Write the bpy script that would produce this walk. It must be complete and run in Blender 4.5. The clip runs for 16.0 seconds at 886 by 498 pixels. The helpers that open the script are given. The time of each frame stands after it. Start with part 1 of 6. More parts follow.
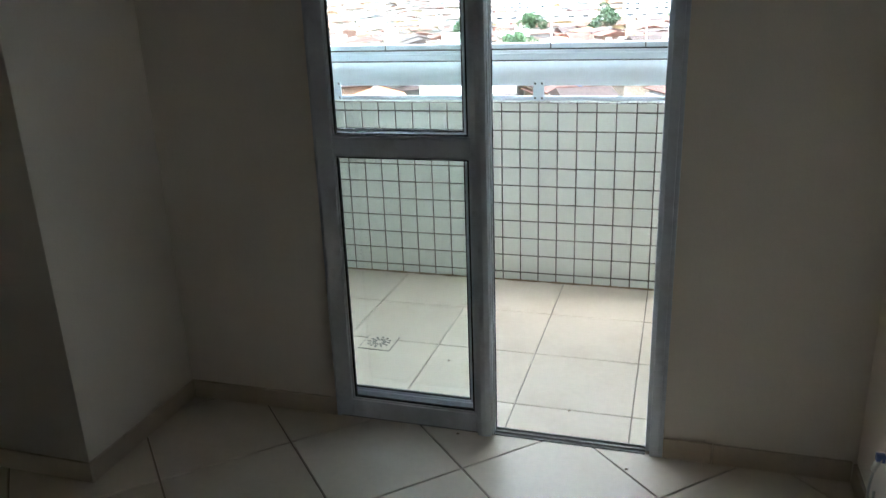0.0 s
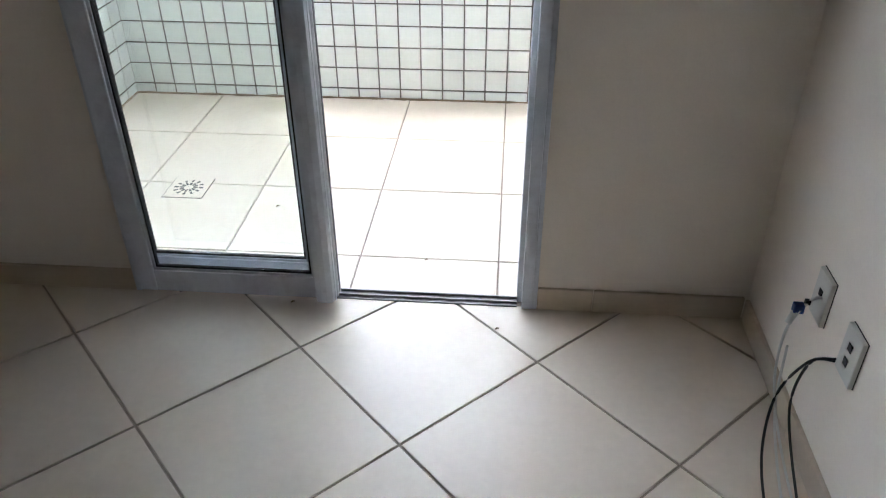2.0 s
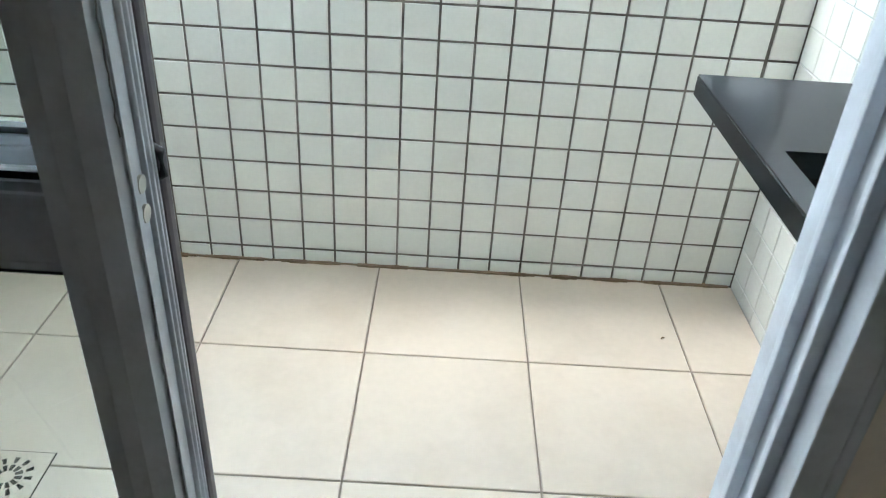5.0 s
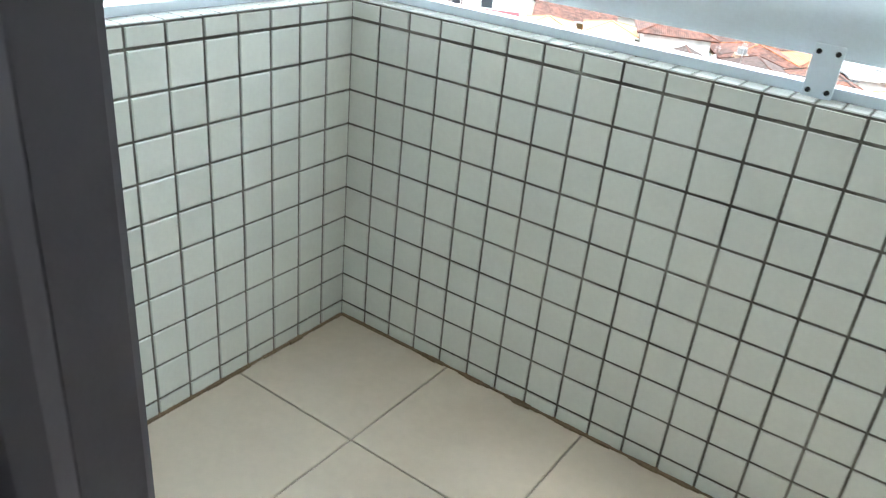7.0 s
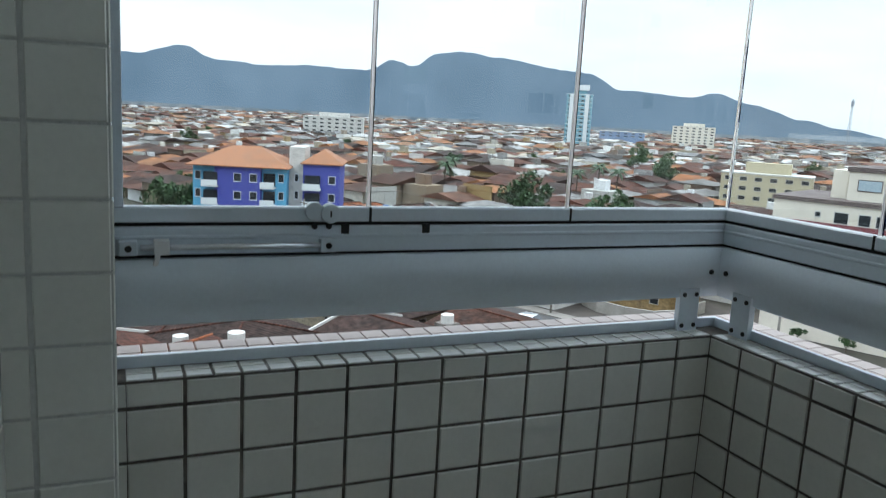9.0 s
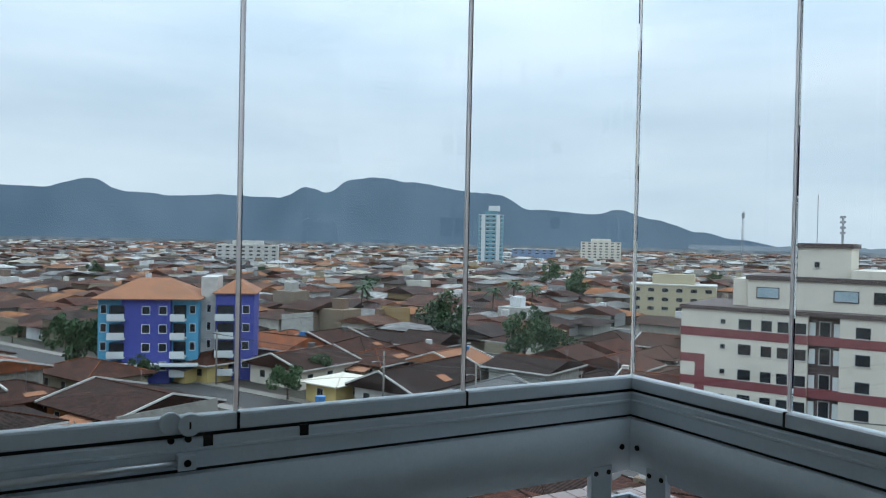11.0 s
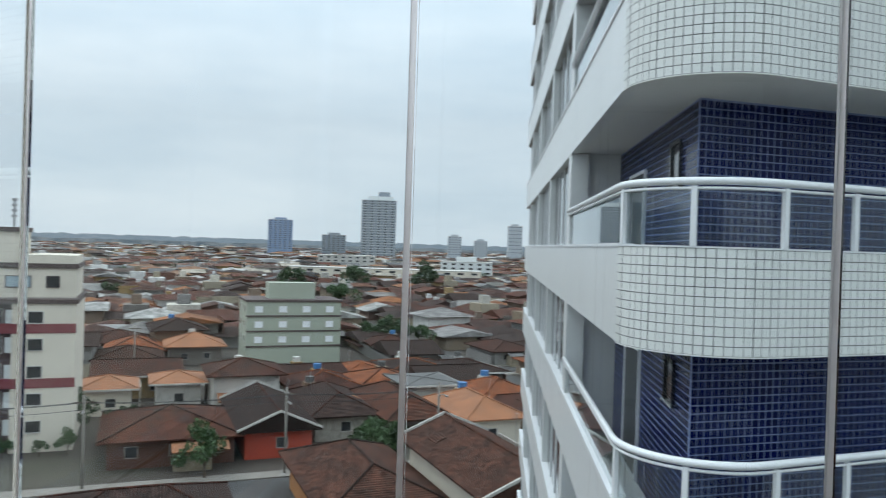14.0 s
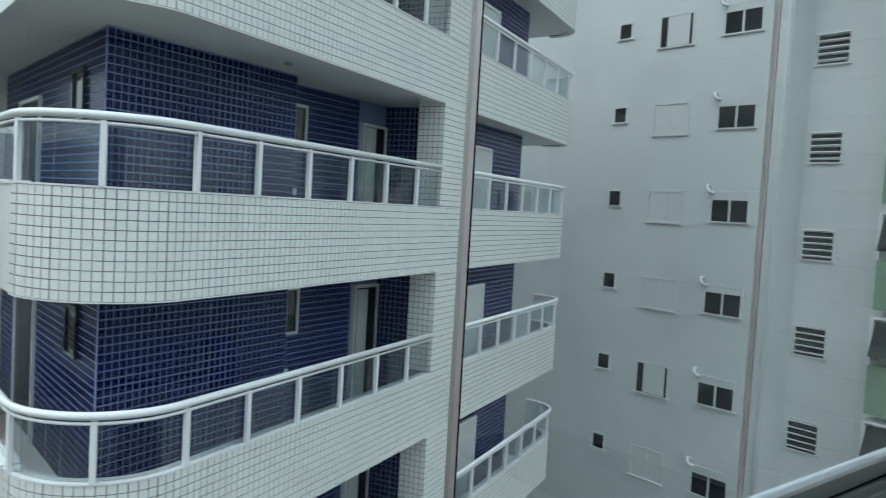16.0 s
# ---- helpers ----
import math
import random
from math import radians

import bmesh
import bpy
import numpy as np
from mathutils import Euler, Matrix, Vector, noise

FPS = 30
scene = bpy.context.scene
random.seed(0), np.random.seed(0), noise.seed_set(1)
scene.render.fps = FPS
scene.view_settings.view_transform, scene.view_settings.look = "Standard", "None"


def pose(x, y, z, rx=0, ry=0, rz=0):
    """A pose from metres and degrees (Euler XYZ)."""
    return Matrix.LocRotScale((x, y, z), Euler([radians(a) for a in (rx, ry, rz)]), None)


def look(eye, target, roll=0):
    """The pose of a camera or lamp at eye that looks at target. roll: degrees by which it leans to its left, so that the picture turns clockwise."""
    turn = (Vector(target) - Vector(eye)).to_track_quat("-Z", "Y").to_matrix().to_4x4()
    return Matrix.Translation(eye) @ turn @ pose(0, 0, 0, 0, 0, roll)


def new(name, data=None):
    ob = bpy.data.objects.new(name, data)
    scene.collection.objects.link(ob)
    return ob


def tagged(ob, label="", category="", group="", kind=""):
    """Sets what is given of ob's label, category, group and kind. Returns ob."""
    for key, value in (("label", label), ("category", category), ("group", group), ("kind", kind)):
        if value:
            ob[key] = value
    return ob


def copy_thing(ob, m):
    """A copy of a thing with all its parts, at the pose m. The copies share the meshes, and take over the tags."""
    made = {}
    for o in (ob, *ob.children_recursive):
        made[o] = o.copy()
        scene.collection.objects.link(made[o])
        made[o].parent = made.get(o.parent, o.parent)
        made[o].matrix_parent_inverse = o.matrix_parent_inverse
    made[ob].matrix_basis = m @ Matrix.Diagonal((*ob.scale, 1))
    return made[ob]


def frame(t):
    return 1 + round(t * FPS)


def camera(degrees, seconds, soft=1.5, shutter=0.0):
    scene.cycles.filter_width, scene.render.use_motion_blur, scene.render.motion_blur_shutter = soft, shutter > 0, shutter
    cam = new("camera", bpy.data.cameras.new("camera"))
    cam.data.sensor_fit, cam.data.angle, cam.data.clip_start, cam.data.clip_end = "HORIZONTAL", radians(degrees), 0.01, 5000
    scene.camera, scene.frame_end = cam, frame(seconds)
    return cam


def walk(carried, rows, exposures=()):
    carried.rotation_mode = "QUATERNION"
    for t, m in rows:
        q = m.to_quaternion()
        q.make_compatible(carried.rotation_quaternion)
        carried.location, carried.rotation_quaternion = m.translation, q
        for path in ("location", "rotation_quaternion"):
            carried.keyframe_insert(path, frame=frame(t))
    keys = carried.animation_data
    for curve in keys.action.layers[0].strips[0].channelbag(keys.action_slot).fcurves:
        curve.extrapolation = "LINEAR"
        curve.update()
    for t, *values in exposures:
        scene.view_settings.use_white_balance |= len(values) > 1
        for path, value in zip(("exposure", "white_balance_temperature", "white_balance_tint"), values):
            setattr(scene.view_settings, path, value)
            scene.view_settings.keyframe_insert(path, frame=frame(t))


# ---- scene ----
cam = camera(59.8, 16.0, soft=1.0, shutter=0.2)
PATH = [
    (0, (1.904, -4.02, 1.575), (1.338, -2.21, 0.937), -2.1),
    (0.5, (1.888, -4.0, 1.487), (1.489, -2.226, 0.655), -2.5),
    (1, (1.853, -3.909, 1.475), (1.602, -2.207, 0.455), -2.0),
    (1.5, (1.849, -3.6676, 1.4209), (1.6453, -2.0112, 0.3595), -1.82),
    (2, (1.8049, -3.4412, 1.408), (1.658, -1.7948, 0.3308), -0.32),
    (2.5, (1.7586, -3.224, 1.392), (1.6805, -1.5564, 0.3093), 0.51),
    (3, (1.6161, -2.9719, 1.4239), (1.6403, -1.2573, 0.387), 2.39),
    (3.2, (1.627, -2.909, 1.41), (1.643, -1.19, 0.386), 2.0),
    (5.3, (1.527, -2.005, 1.369), (1.525, -0.308, 0.311), 4.2),
    (5.5, (1.542, -1.962, 1.339), (1.437, -0.259, 0.295), 4.5),
    (6, (1.52, -1.852, 1.322), (1.057, -0.178, 0.33), 5.4),
    (6.5, (1.4923, -1.7486, 1.3576), (0.7543, -0.2001, 0.3731), 6.23),
    (7, (1.4422, -1.6344, 1.3616), (0.4708, -0.1499, 0.465), 5.81),
    (7.5, (1.4072, -1.5898, 1.3717), (0.2072, -0.2141, 0.6198), 3.4),
    (8, (1.418, -1.541, 1.386), (-0.062, -0.321, 0.817), 2.3),
    (8.4, (1.397, -1.476, 1.419), (-0.286, -0.506, 0.943), 1.7),
    (8.5, (1.389, -1.453, 1.42), (-0.329, -0.534, 0.967), 1.8),
    (9, (1.379, -1.315, 1.487), (-0.427, -0.526, 1.143), 3.2),
    (9.2, (1.376, -1.272, 1.516), (-0.447, -0.498, 1.242), 2.1),
    (11.3, (1.208, -1.163, 1.605), (-0.499, -0.121, 1.642), 0.8),
    (11.5, (1.1097, -1.1318, 1.6009), (-0.5293, 0.0132, 1.6419), 1.4),
    (12, (0.9368, -1.0646, 1.6038), (-0.4522, 0.3724, 1.6588), 2.3),
    (12.5, (0.8192, -0.9992, 1.5935), (-0.3058, 0.6538, 1.6555), 2.3),
    (13, (0.6627, -0.9117, 1.6025), (-0.2583, 0.8623, 1.6535), 2.1),
    (13.5, (0.5438, -0.8017, 1.5944), (-0.0422, 1.1113, 1.6084), 2.4),
    (14, (0.4309, -0.7222, 1.596), (0.2959, 1.2738, 1.586), 1.8),
    (14.5, (0.3772, -0.6433, 1.578), (0.6362, 1.3387, 1.528), 1.4),
    (15, (0.381, -0.504, 1.664), (1.026, 1.387, 1.578), 2.0),
    (15.5, (0.351, -0.456, 1.679), (1.316, 1.292, 1.579), 2.6),
    (16, (0.3551, -0.4088, 1.646), (1.6171, 1.1402, 1.54), 3.3),
]
# stops, kelvin and tint: the camera opens up indoors and closes as it reaches the glass
EXPOSURE = [(0.0, 3.6, 6050, 11), (0.5, 4.4, 6100, 14), (1.0, 4.45, 6050, 18), (1.5, 4.55, 6000, 20), (2.5, 4.33, 6000, 19), (3.0, 4.17, 6000, 18), (5.3, 3.65, 6050, 11), (6.1, 3.54, 6000, 11), (6.5, 3.68, 6200, 10),
            (7.0, 3.22, 6300, 9), (7.5, 2.15, 6000, 4), (8.0, 0.96, 5350, -2), (8.5, 0.8, 5650, 5), (9.0, 0.66, 6200, 10), (9.4, 0.47, 6200, 10), (11.3, -0.08, 5800, 8), (12.0, -0.2, 5700, 7),
            (12.6, -0.25, 5600, 6), (13.5, -0.08, 6050, 9), (14.5, 0.0, 6300, 10), (15.3, 0.0, 6280, 8), (16.0, 0.05, 6250, 5)]
walk(cam, [(t, look(eye, target, roll)) for t, eye, target, roll in PATH], EXPOSURE)

# ---- world and sun: an overcast day ----
world = bpy.data.worlds.new("sky")
scene.world = world
world.use_nodes = True
wn, wl = world.node_tree.nodes, world.node_tree.links
bg = wn["Background"]
bg.inputs["Strength"].default_value = 0.1
sky = wn.new("ShaderNodeTexSky")
sky.sky_type = "NISHITA"
sky.sun_disc = False
sky.sun_elevation, sky.sun_rotation = radians(51), radians(279)
coord = wn.new("ShaderNodeTexCoord")
stretch = wn.new("ShaderNodeMapping")
stretch.inputs["Scale"].default_value = (1.6, 1.6, 7.0)
cloud = wn.new("ShaderNodeTexNoise")
cloud.inputs["Scale"].default_value = 1.7
cloud.inputs["Detail"].default_value = 6
cloud.inputs["Roughness"].default_value = 0.55
ramp = wn.new("ShaderNodeValToRGB")
ramp.color_ramp.elements[0].position, ramp.color_ramp.elements[0].color = 0.30, (6.0, 7.1, 7.9, 1)
ramp.color_ramp.elements[1].position, ramp.color_ramp.elements[1].color = 0.70, (7.8, 8.6, 9.1, 1)
# an overcast sky is brighter overhead than at the horizon
sep = wn.new("ShaderNodeSeparateXYZ")
wl.new(coord.outputs["Generated"], sep.inputs["Vector"])
zen = wn.new("ShaderNodeMapRange")
zen.inputs["From Min"].default_value, zen.inputs["From Max"].default_value = 0.15, 0.9
zen.inputs["To Min"].default_value, zen.inputs["To Max"].default_value = 1.0, 2.8
wl.new(sep.outputs["Z"], zen.inputs["Value"])
lift = wn.new("ShaderNodeVectorMath")
lift.operation = "SCALE"
wl.new(zen.outputs["Result"], lift.inputs["Scale"])
mixc = wn.new("ShaderNodeMix")
mixc.data_type = "RGBA"
mixc.inputs["Factor"].default_value = 0.93
wl.new(coord.outputs["Generated"], stretch.inputs["Vector"])
wl.new(stretch.outputs["Vector"], cloud.inputs["Vector"])
wl.new(cloud.outputs["Fac"], ramp.inputs["Fac"])
wl.new(sky.outputs["Color"], mixc.inputs["A"])
wl.new(ramp.outputs["Color"], lift.inputs[0])
wl.new(lift.outputs["Vector"], mixc.inputs["B"])
wl.new(mixc.outputs["Result"], bg.inputs["Color"])

sun = new("sun", bpy.data.lights.new("sun", "SUN"))
sun.data.energy, sun.data.angle, sun.data.color = 0.7, radians(25), (1.0, 0.96, 0.9)
sun.matrix_world = look((-50, 8, 62), (0, 0, 0))

# ---- materials ----


def material(name, colour, rough=0.6, metal=0.0, vary=0.12, scale=4.0, grain=60.0, bump=0.1, island=0.0, obrand=0.0,
             stain=None, stain_scale=1.5, stain_amount=0.5, spec=0.5, coat=0.0):
    """A surface with variation at two scales, fine relief, and optional stains and piece-to-piece tone."""
    m = bpy.data.materials.new(name)
    m.use_nodes = True
    n, l = m.node_tree.nodes, m.node_tree.links
    p = n["Principled BSDF"]
    p.inputs["Roughness"].default_value, p.inputs["Metallic"].default_value = rough, metal
    p.inputs["Specular IOR Level"].default_value = spec
    p.inputs["Coat Weight"].default_value = coat
    geo = n.new("ShaderNodeNewGeometry")
    big = n.new("ShaderNodeTexNoise")
    big.inputs["Scale"].default_value, big.inputs["Detail"].default_value = scale, 4
    small = n.new("ShaderNodeTexNoise")
    small.inputs["Scale"].default_value, small.inputs["Detail"].default_value = grain, 3
    for tex in (big, small):
        l.new(geo.outputs["Position"], tex.inputs["Vector"])
    add = n.new("ShaderNodeMath")
    add.operation = "ADD"
    l.new(big.outputs["Fac"], add.inputs[0])
    l.new(small.outputs["Fac"], add.inputs[1])
    last = add.outputs[0]
    for amount, node, socket in ((island, "ShaderNodeNewGeometry", "Random Per Island"), (obrand, "ShaderNodeObjectInfo", "Random")):
        if amount:
            r = n.new(node)
            k = n.new("ShaderNodeMath")
            k.operation = "MULTIPLY_ADD"
            k.inputs[1].default_value, k.inputs[2].default_value = amount, -amount / 2
            l.new(r.outputs[socket], k.inputs[0])
            a = n.new("ShaderNodeMath")
            a.operation = "ADD"
            l.new(last, a.inputs[0])
            l.new(k.outputs[0], a.inputs[1])
            last = a.outputs[0]
    rng = n.new("ShaderNodeMapRange")
    rng.clamp = False
    rng.inputs["From Min"].default_value, rng.inputs["From Max"].default_value = 0.5, 1.5
    rng.inputs["To Min"].default_value, rng.inputs["To Max"].default_value = 1 - vary, 1 + vary
    l.new(last, rng.inputs["Value"])
    tint = n.new("ShaderNodeVectorMath")
    tint.operation = "SCALE"
    tint.inputs[0].default_value = colour
    l.new(rng.outputs["Result"], tint.inputs["Scale"])
    out = tint.outputs["Vector"]
    if stain:
        patch = n.new("ShaderNodeTexNoise")
        patch.inputs["Scale"].default_value, patch.inputs["Detail"].default_value = stain_scale, 6
        patch.inputs["Roughness"].default_value = 0.65
        l.new(geo.outputs["Position"], patch.inputs["Vector"])
        sr = n.new("ShaderNodeMapRange")
        sr.inputs["From Min"].default_value, sr.inputs["From Max"].default_value = 0.48, 0.72
        sr.inputs["To Max"].default_value = stain_amount
        l.new(patch.outputs["Fac"], sr.inputs["Value"])
        mx = n.new("ShaderNodeMix")
        mx.data_type = "RGBA"
        mx.inputs["B"].default_value = (*stain, 1)
        l.new(sr.outputs["Result"], mx.inputs["Factor"])
        l.new(out, mx.inputs["A"])
        out = mx.outputs["Result"]
    l.new(out, p.inputs["Base Color"])
    if bump:
        b = n.new("ShaderNodeBump")
        b.inputs["Strength"].default_value, b.inputs["Distance"].default_value = bump, 0.01
        l.new(small.outputs["Fac"], b.inputs["Height"])
        l.new(b.outputs["Normal"], p.inputs["Normal"])
    return m


def palette_material(name, colours, source, rough=0.8, stain=(0.06, 0.05, 0.045), stain_scale=0.35, stain_amount=0.45, ribs=False, grain=3.0, contrast=0.25):
    """Weathered paint or roof tile whose colour differs from house to house. source: 'object' or 'island'."""
    m = bpy.data.materials.new(name)
    m.use_nodes = True
    n, l = m.node_tree.nodes, m.node_tree.links
    p = n["Principled BSDF"]
    p.inputs["Roughness"].default_value = rough
    p.inputs["Specular IOR Level"].default_value = 0.08
    geo = n.new("ShaderNodeNewGeometry")
    info = n.new("ShaderNodeObjectInfo")
    rmp = n.new("ShaderNodeValToRGB")
    rmp.color_ramp.interpolation = "CONSTANT"
    els = rmp.color_ramp.elements
    for i, c in enumerate(colours):
        e = els[0] if i == 0 else els[1] if i == 1 else els.new(i / len(colours))
        e.position, e.color = i / len(colours), (*c, 1)
    l.new(info.outputs["Random"] if source == "object" else geo.outputs["Random Per Island"], rmp.inputs["Fac"])
    patch = n.new("ShaderNodeTexNoise")
    patch.inputs["Scale"].default_value, patch.inputs["Detail"].default_value = stain_scale, 7
    patch.inputs["Roughness"].default_value = 0.7
    l.new(geo.outputs["Position"], patch.inputs["Vector"])
    sr = n.new("ShaderNodeMapRange")
    sr.inputs["From Min"].default_value, sr.inputs["From Max"].default_value = 0.4, 0.7
    sr.inputs["To Max"].default_value = stain_amount
    l.new(patch.outputs["Fac"], sr.inputs["Value"])
    mx = n.new("ShaderNodeMix")
    mx.data_type = "RGBA"
    mx.inputs["B"].default_value = (*stain, 1)
    l.new(sr.outputs["Result"], mx.inputs["Factor"])
    l.new(rmp.outputs["Color"], mx.inputs["A"])
    fine = n.new("ShaderNodeTexNoise")
    fine.inputs["Scale"].default_value, fine.inputs["Detail"].default_value = grain, 4
    l.new(geo.outputs["Position"], fine.inputs["Vector"])
    fr = n.new("ShaderNodeMapRange")
    fr.inputs["From Min"].default_value, fr.inputs["From Max"].default_value = 0.32, 0.68
    fr.inputs["To Min"].default_value, fr.inputs["To Max"].default_value = 1 - contrast, 1 + contrast
    l.new(fine.outputs["Fac"], fr.inputs["Value"])
    sc = n.new("ShaderNodeVectorMath")
    sc.operation = "SCALE"
    l.new(mx.outputs["Result"], sc.inputs[0])
    l.new(fr.outputs["Result"], sc.inputs["Scale"])
    l.new(sc.outputs["Vector"], p.inputs["Base Color"])
    if ribs:
        tc = n.new("ShaderNodeTexCoord")
        wave = n.new("ShaderNodeTexWave")
        wave.inputs["Scale"].default_value = 1.3
        wave.inputs["Distortion"].default_value = 0.6
        l.new(tc.outputs["Object"], wave.inputs["Vector"])
        rib = n.new("ShaderNodeMapRange")
        rib.inputs["To Min"].default_value, rib.inputs["To Max"].default_value = 0.55, 1.3
        l.new(wave.outputs["Fac"], rib.inputs["Value"])
        rs = n.new("ShaderNodeVectorMath")
        rs.operation = "SCALE"
        l.new(sc.outputs["Vector"], rs.inputs[0])
        l.new(rib.outputs["Result"], rs.inputs["Scale"])
        l.new(rs.outputs["Vector"], p.inputs["Base Color"])
        b = n.new("ShaderNodeBump")
        b.inputs["Strength"].default_value, b.inputs["Distance"].default_value = 0.6, 0.06
        l.new(wave.outputs["Fac"], b.inputs["Height"])
        l.new(b.outputs["Normal"], p.inputs["Normal"])
    return m


def glass_material(name, colour=(0.96, 0.99, 0.98), rough=0.0):
    m = bpy.data.materials.new(name)
    m.use_nodes = True
    p = m.node_tree.nodes["Principled BSDF"]
    p.inputs["Base Color"].default_value = (*colour, 1)
    p.inputs["Roughness"].default_value = rough
    p.inputs["Transmission Weight"].default_value = 1.0
    p.inputs["IOR"].default_value = 1.45
    return m


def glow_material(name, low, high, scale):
    """A glowing, unlit backdrop for far hills and plain, haze painted into its colour."""
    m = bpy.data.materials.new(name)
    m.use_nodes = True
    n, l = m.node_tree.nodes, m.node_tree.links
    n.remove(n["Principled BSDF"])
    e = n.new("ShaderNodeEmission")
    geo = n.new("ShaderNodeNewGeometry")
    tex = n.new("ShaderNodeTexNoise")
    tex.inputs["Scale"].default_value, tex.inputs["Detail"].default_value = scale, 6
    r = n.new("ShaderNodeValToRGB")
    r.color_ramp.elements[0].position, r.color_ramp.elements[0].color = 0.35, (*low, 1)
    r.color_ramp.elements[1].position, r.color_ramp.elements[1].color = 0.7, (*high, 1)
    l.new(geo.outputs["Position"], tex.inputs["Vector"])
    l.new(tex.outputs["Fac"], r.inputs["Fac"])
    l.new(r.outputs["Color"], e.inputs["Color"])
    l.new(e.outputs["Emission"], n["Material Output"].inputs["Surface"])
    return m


M_PAINT = material("wall_paint", (0.85, 0.77, 0.665), 0.75, vary=0.04, scale=1.2, grain=180, bump=0.05)
M_CEIL = material("ceiling_paint", (0.87, 0.86, 0.84), 0.8, vary=0.03, grain=150, bump=0.05)
M_WTILE = material("glazed_white_tile", (0.73, 0.74, 0.69), 0.22, vary=0.05, scale=6, grain=90, bump=0.02, obrand=0.5, coat=0.2)
M_GROUT = material("stained_grout", (0.12, 0.105, 0.09), 0.9, vary=0.3, scale=9, grain=120, bump=0.4, stain=(0.42, 0.40, 0.35), stain_scale=6, stain_amount=0.65)
M_GROUTL = material("pale_grout", (0.55, 0.56, 0.54), 0.9, vary=0.15, scale=9, grain=120, bump=0.3)
M_FTILE = material("cream_floor_tile", (0.70, 0.60, 0.49), 0.40, vary=0.05, scale=2.5, grain=40, bump=0.02, obrand=0.4, spec=0.4, stain=(0.52, 0.41, 0.30), stain_scale=2.2, stain_amount=0.35)
M_FGROUT = material("floor_grout", (0.34, 0.27, 0.205), 0.9, vary=0.3, scale=8, grain=100, bump=0.4, stain=(0.42, 0.37, 0.3), stain_scale=1.6, stain_amount=0.7)
M_CAPO = material("weathered_cap_tile", (0.42, 0.345, 0.31), 0.5, vary=0.12, scale=9, grain=90, bump=0.05, obrand=0.8, stain=(0.22, 0.17, 0.14), stain_scale=8, stain_amount=0.4)
M_BASE = material("beige_baseboard", (0.60, 0.49, 0.375), 0.35, vary=0.06, scale=5, grain=70, bump=0.03)
M_ALU = material("grey_white_aluminium", (0.72, 0.80, 0.87), 0.35, vary=0.05, scale=7, grain=120, bump=0.03, coat=0.15, stain=(0.5, 0.5, 0.51), stain_scale=14, stain_amount=0.12)
M_ALUD = material("door_aluminium", (0.64, 0.665, 0.70), 0.4, vary=0.06, scale=6, grain=140, bump=0.04, stain=(0.30, 0.29, 0.29), stain_scale=11, stain_amount=0.35)
M_SILL = material("worn_metal_sill", (0.26, 0.25, 0.24), 0.5, metal=0.3, vary=0.08, scale=12, grain=120, bump=0.06, stain=(0.16, 0.14, 0.12), stain_scale=3, stain_amount=0.3)
M_RUBBER = material("black_rubber", (0.012, 0.012, 0.013), 0.6, vary=0.2, bump=0.1)
M_GASK = material("dark_edge_rubber", (0.075, 0.064, 0.075), 0.45, vary=0.15, bump=0.05)
M_CHROME = material("polished_metal", (0.85, 0.86, 0.88), 0.32, metal=1.0, vary=0.05, bump=0.01)
M_EDGE = glass_material("polished_glass_edge", (0.86, 0.80, 0.77), 0.55)
M_GLASS = glass_material("clear_glass")
M_GRANITE = material("black_granite", (0.008, 0.009, 0.010), 0.22, vary=0.5, scale=30, grain=260, bump=0.02, stain=(0.03, 0.034, 0.034), stain_scale=40, stain_amount=0.3, spec=0.10)
M_STEEL = material("steel", (0.5, 0.5, 0.5), 0.3, metal=1.0, vary=0.1, bump=0.03)
M_PLASTIC = material("ivory_plastic", (0.66, 0.64, 0.57), 0.4, vary=0.03, bump=0.02)
M_CABLEW = material("white_cable", (0.62, 0.60, 0.55), 0.5, vary=0.05, bump=0.02)
M_BLUEC = material("blue_plastic", (0.05, 0.11, 0.33), 0.35, vary=0.1, bump=0.02)
M_CABLEB = material("black_cable", (0.015, 0.015, 0.016), 0.5, vary=0.1, bump=0.02)
M_DIRT = material("dried_dirt", (0.26, 0.18, 0.11), 0.95, vary=0.35, scale=20, grain=150, bump=0.5)

M_NPAINT = material("facade_paint", (0.72, 0.73, 0.72), 0.32, vary=0.05, scale=0.5, grain=20, bump=0.08, stain=(0.45, 0.46, 0.46), stain_scale=0.6, stain_amount=0.2)
M_NTILE = material("facade_white_tile", (0.76, 0.77, 0.74), 0.3, vary=0.05, scale=1, grain=30, bump=0.02, island=0.6, obrand=0.5)
M_NGROUT = material("facade_grout", (0.11, 0.12, 0.12), 0.9, vary=0.3, scale=0.8, grain=30, bump=0.2, stain=(0.40, 0.40, 0.38), stain_scale=1.3, stain_amount=0.6)
M_BTILE = material("cobalt_blue_tile", (0.0028, 0.0065, 0.066), 0.16, vary=0.2, scale=1, grain=30, bump=0.02, island=1.2, spec=0.16)
M_BGROUT = material("blue_wall_grout", (0.25, 0.31, 0.50), 0.9, vary=0.2, scale=1, grain=30, bump=0.2)
M_SOFFIT = material("soffit_paint", (0.80, 0.80, 0.77), 0.8, vary=0.06, scale=0.8, grain=25, bump=0.05)
M_WHITE = material("white_metal", (0.78, 0.79, 0.80), 0.3, vary=0.04, scale=2, grain=60, bump=0.02)
M_NGLASS = glass_material("railing_glass", (0.80, 0.88, 0.90))
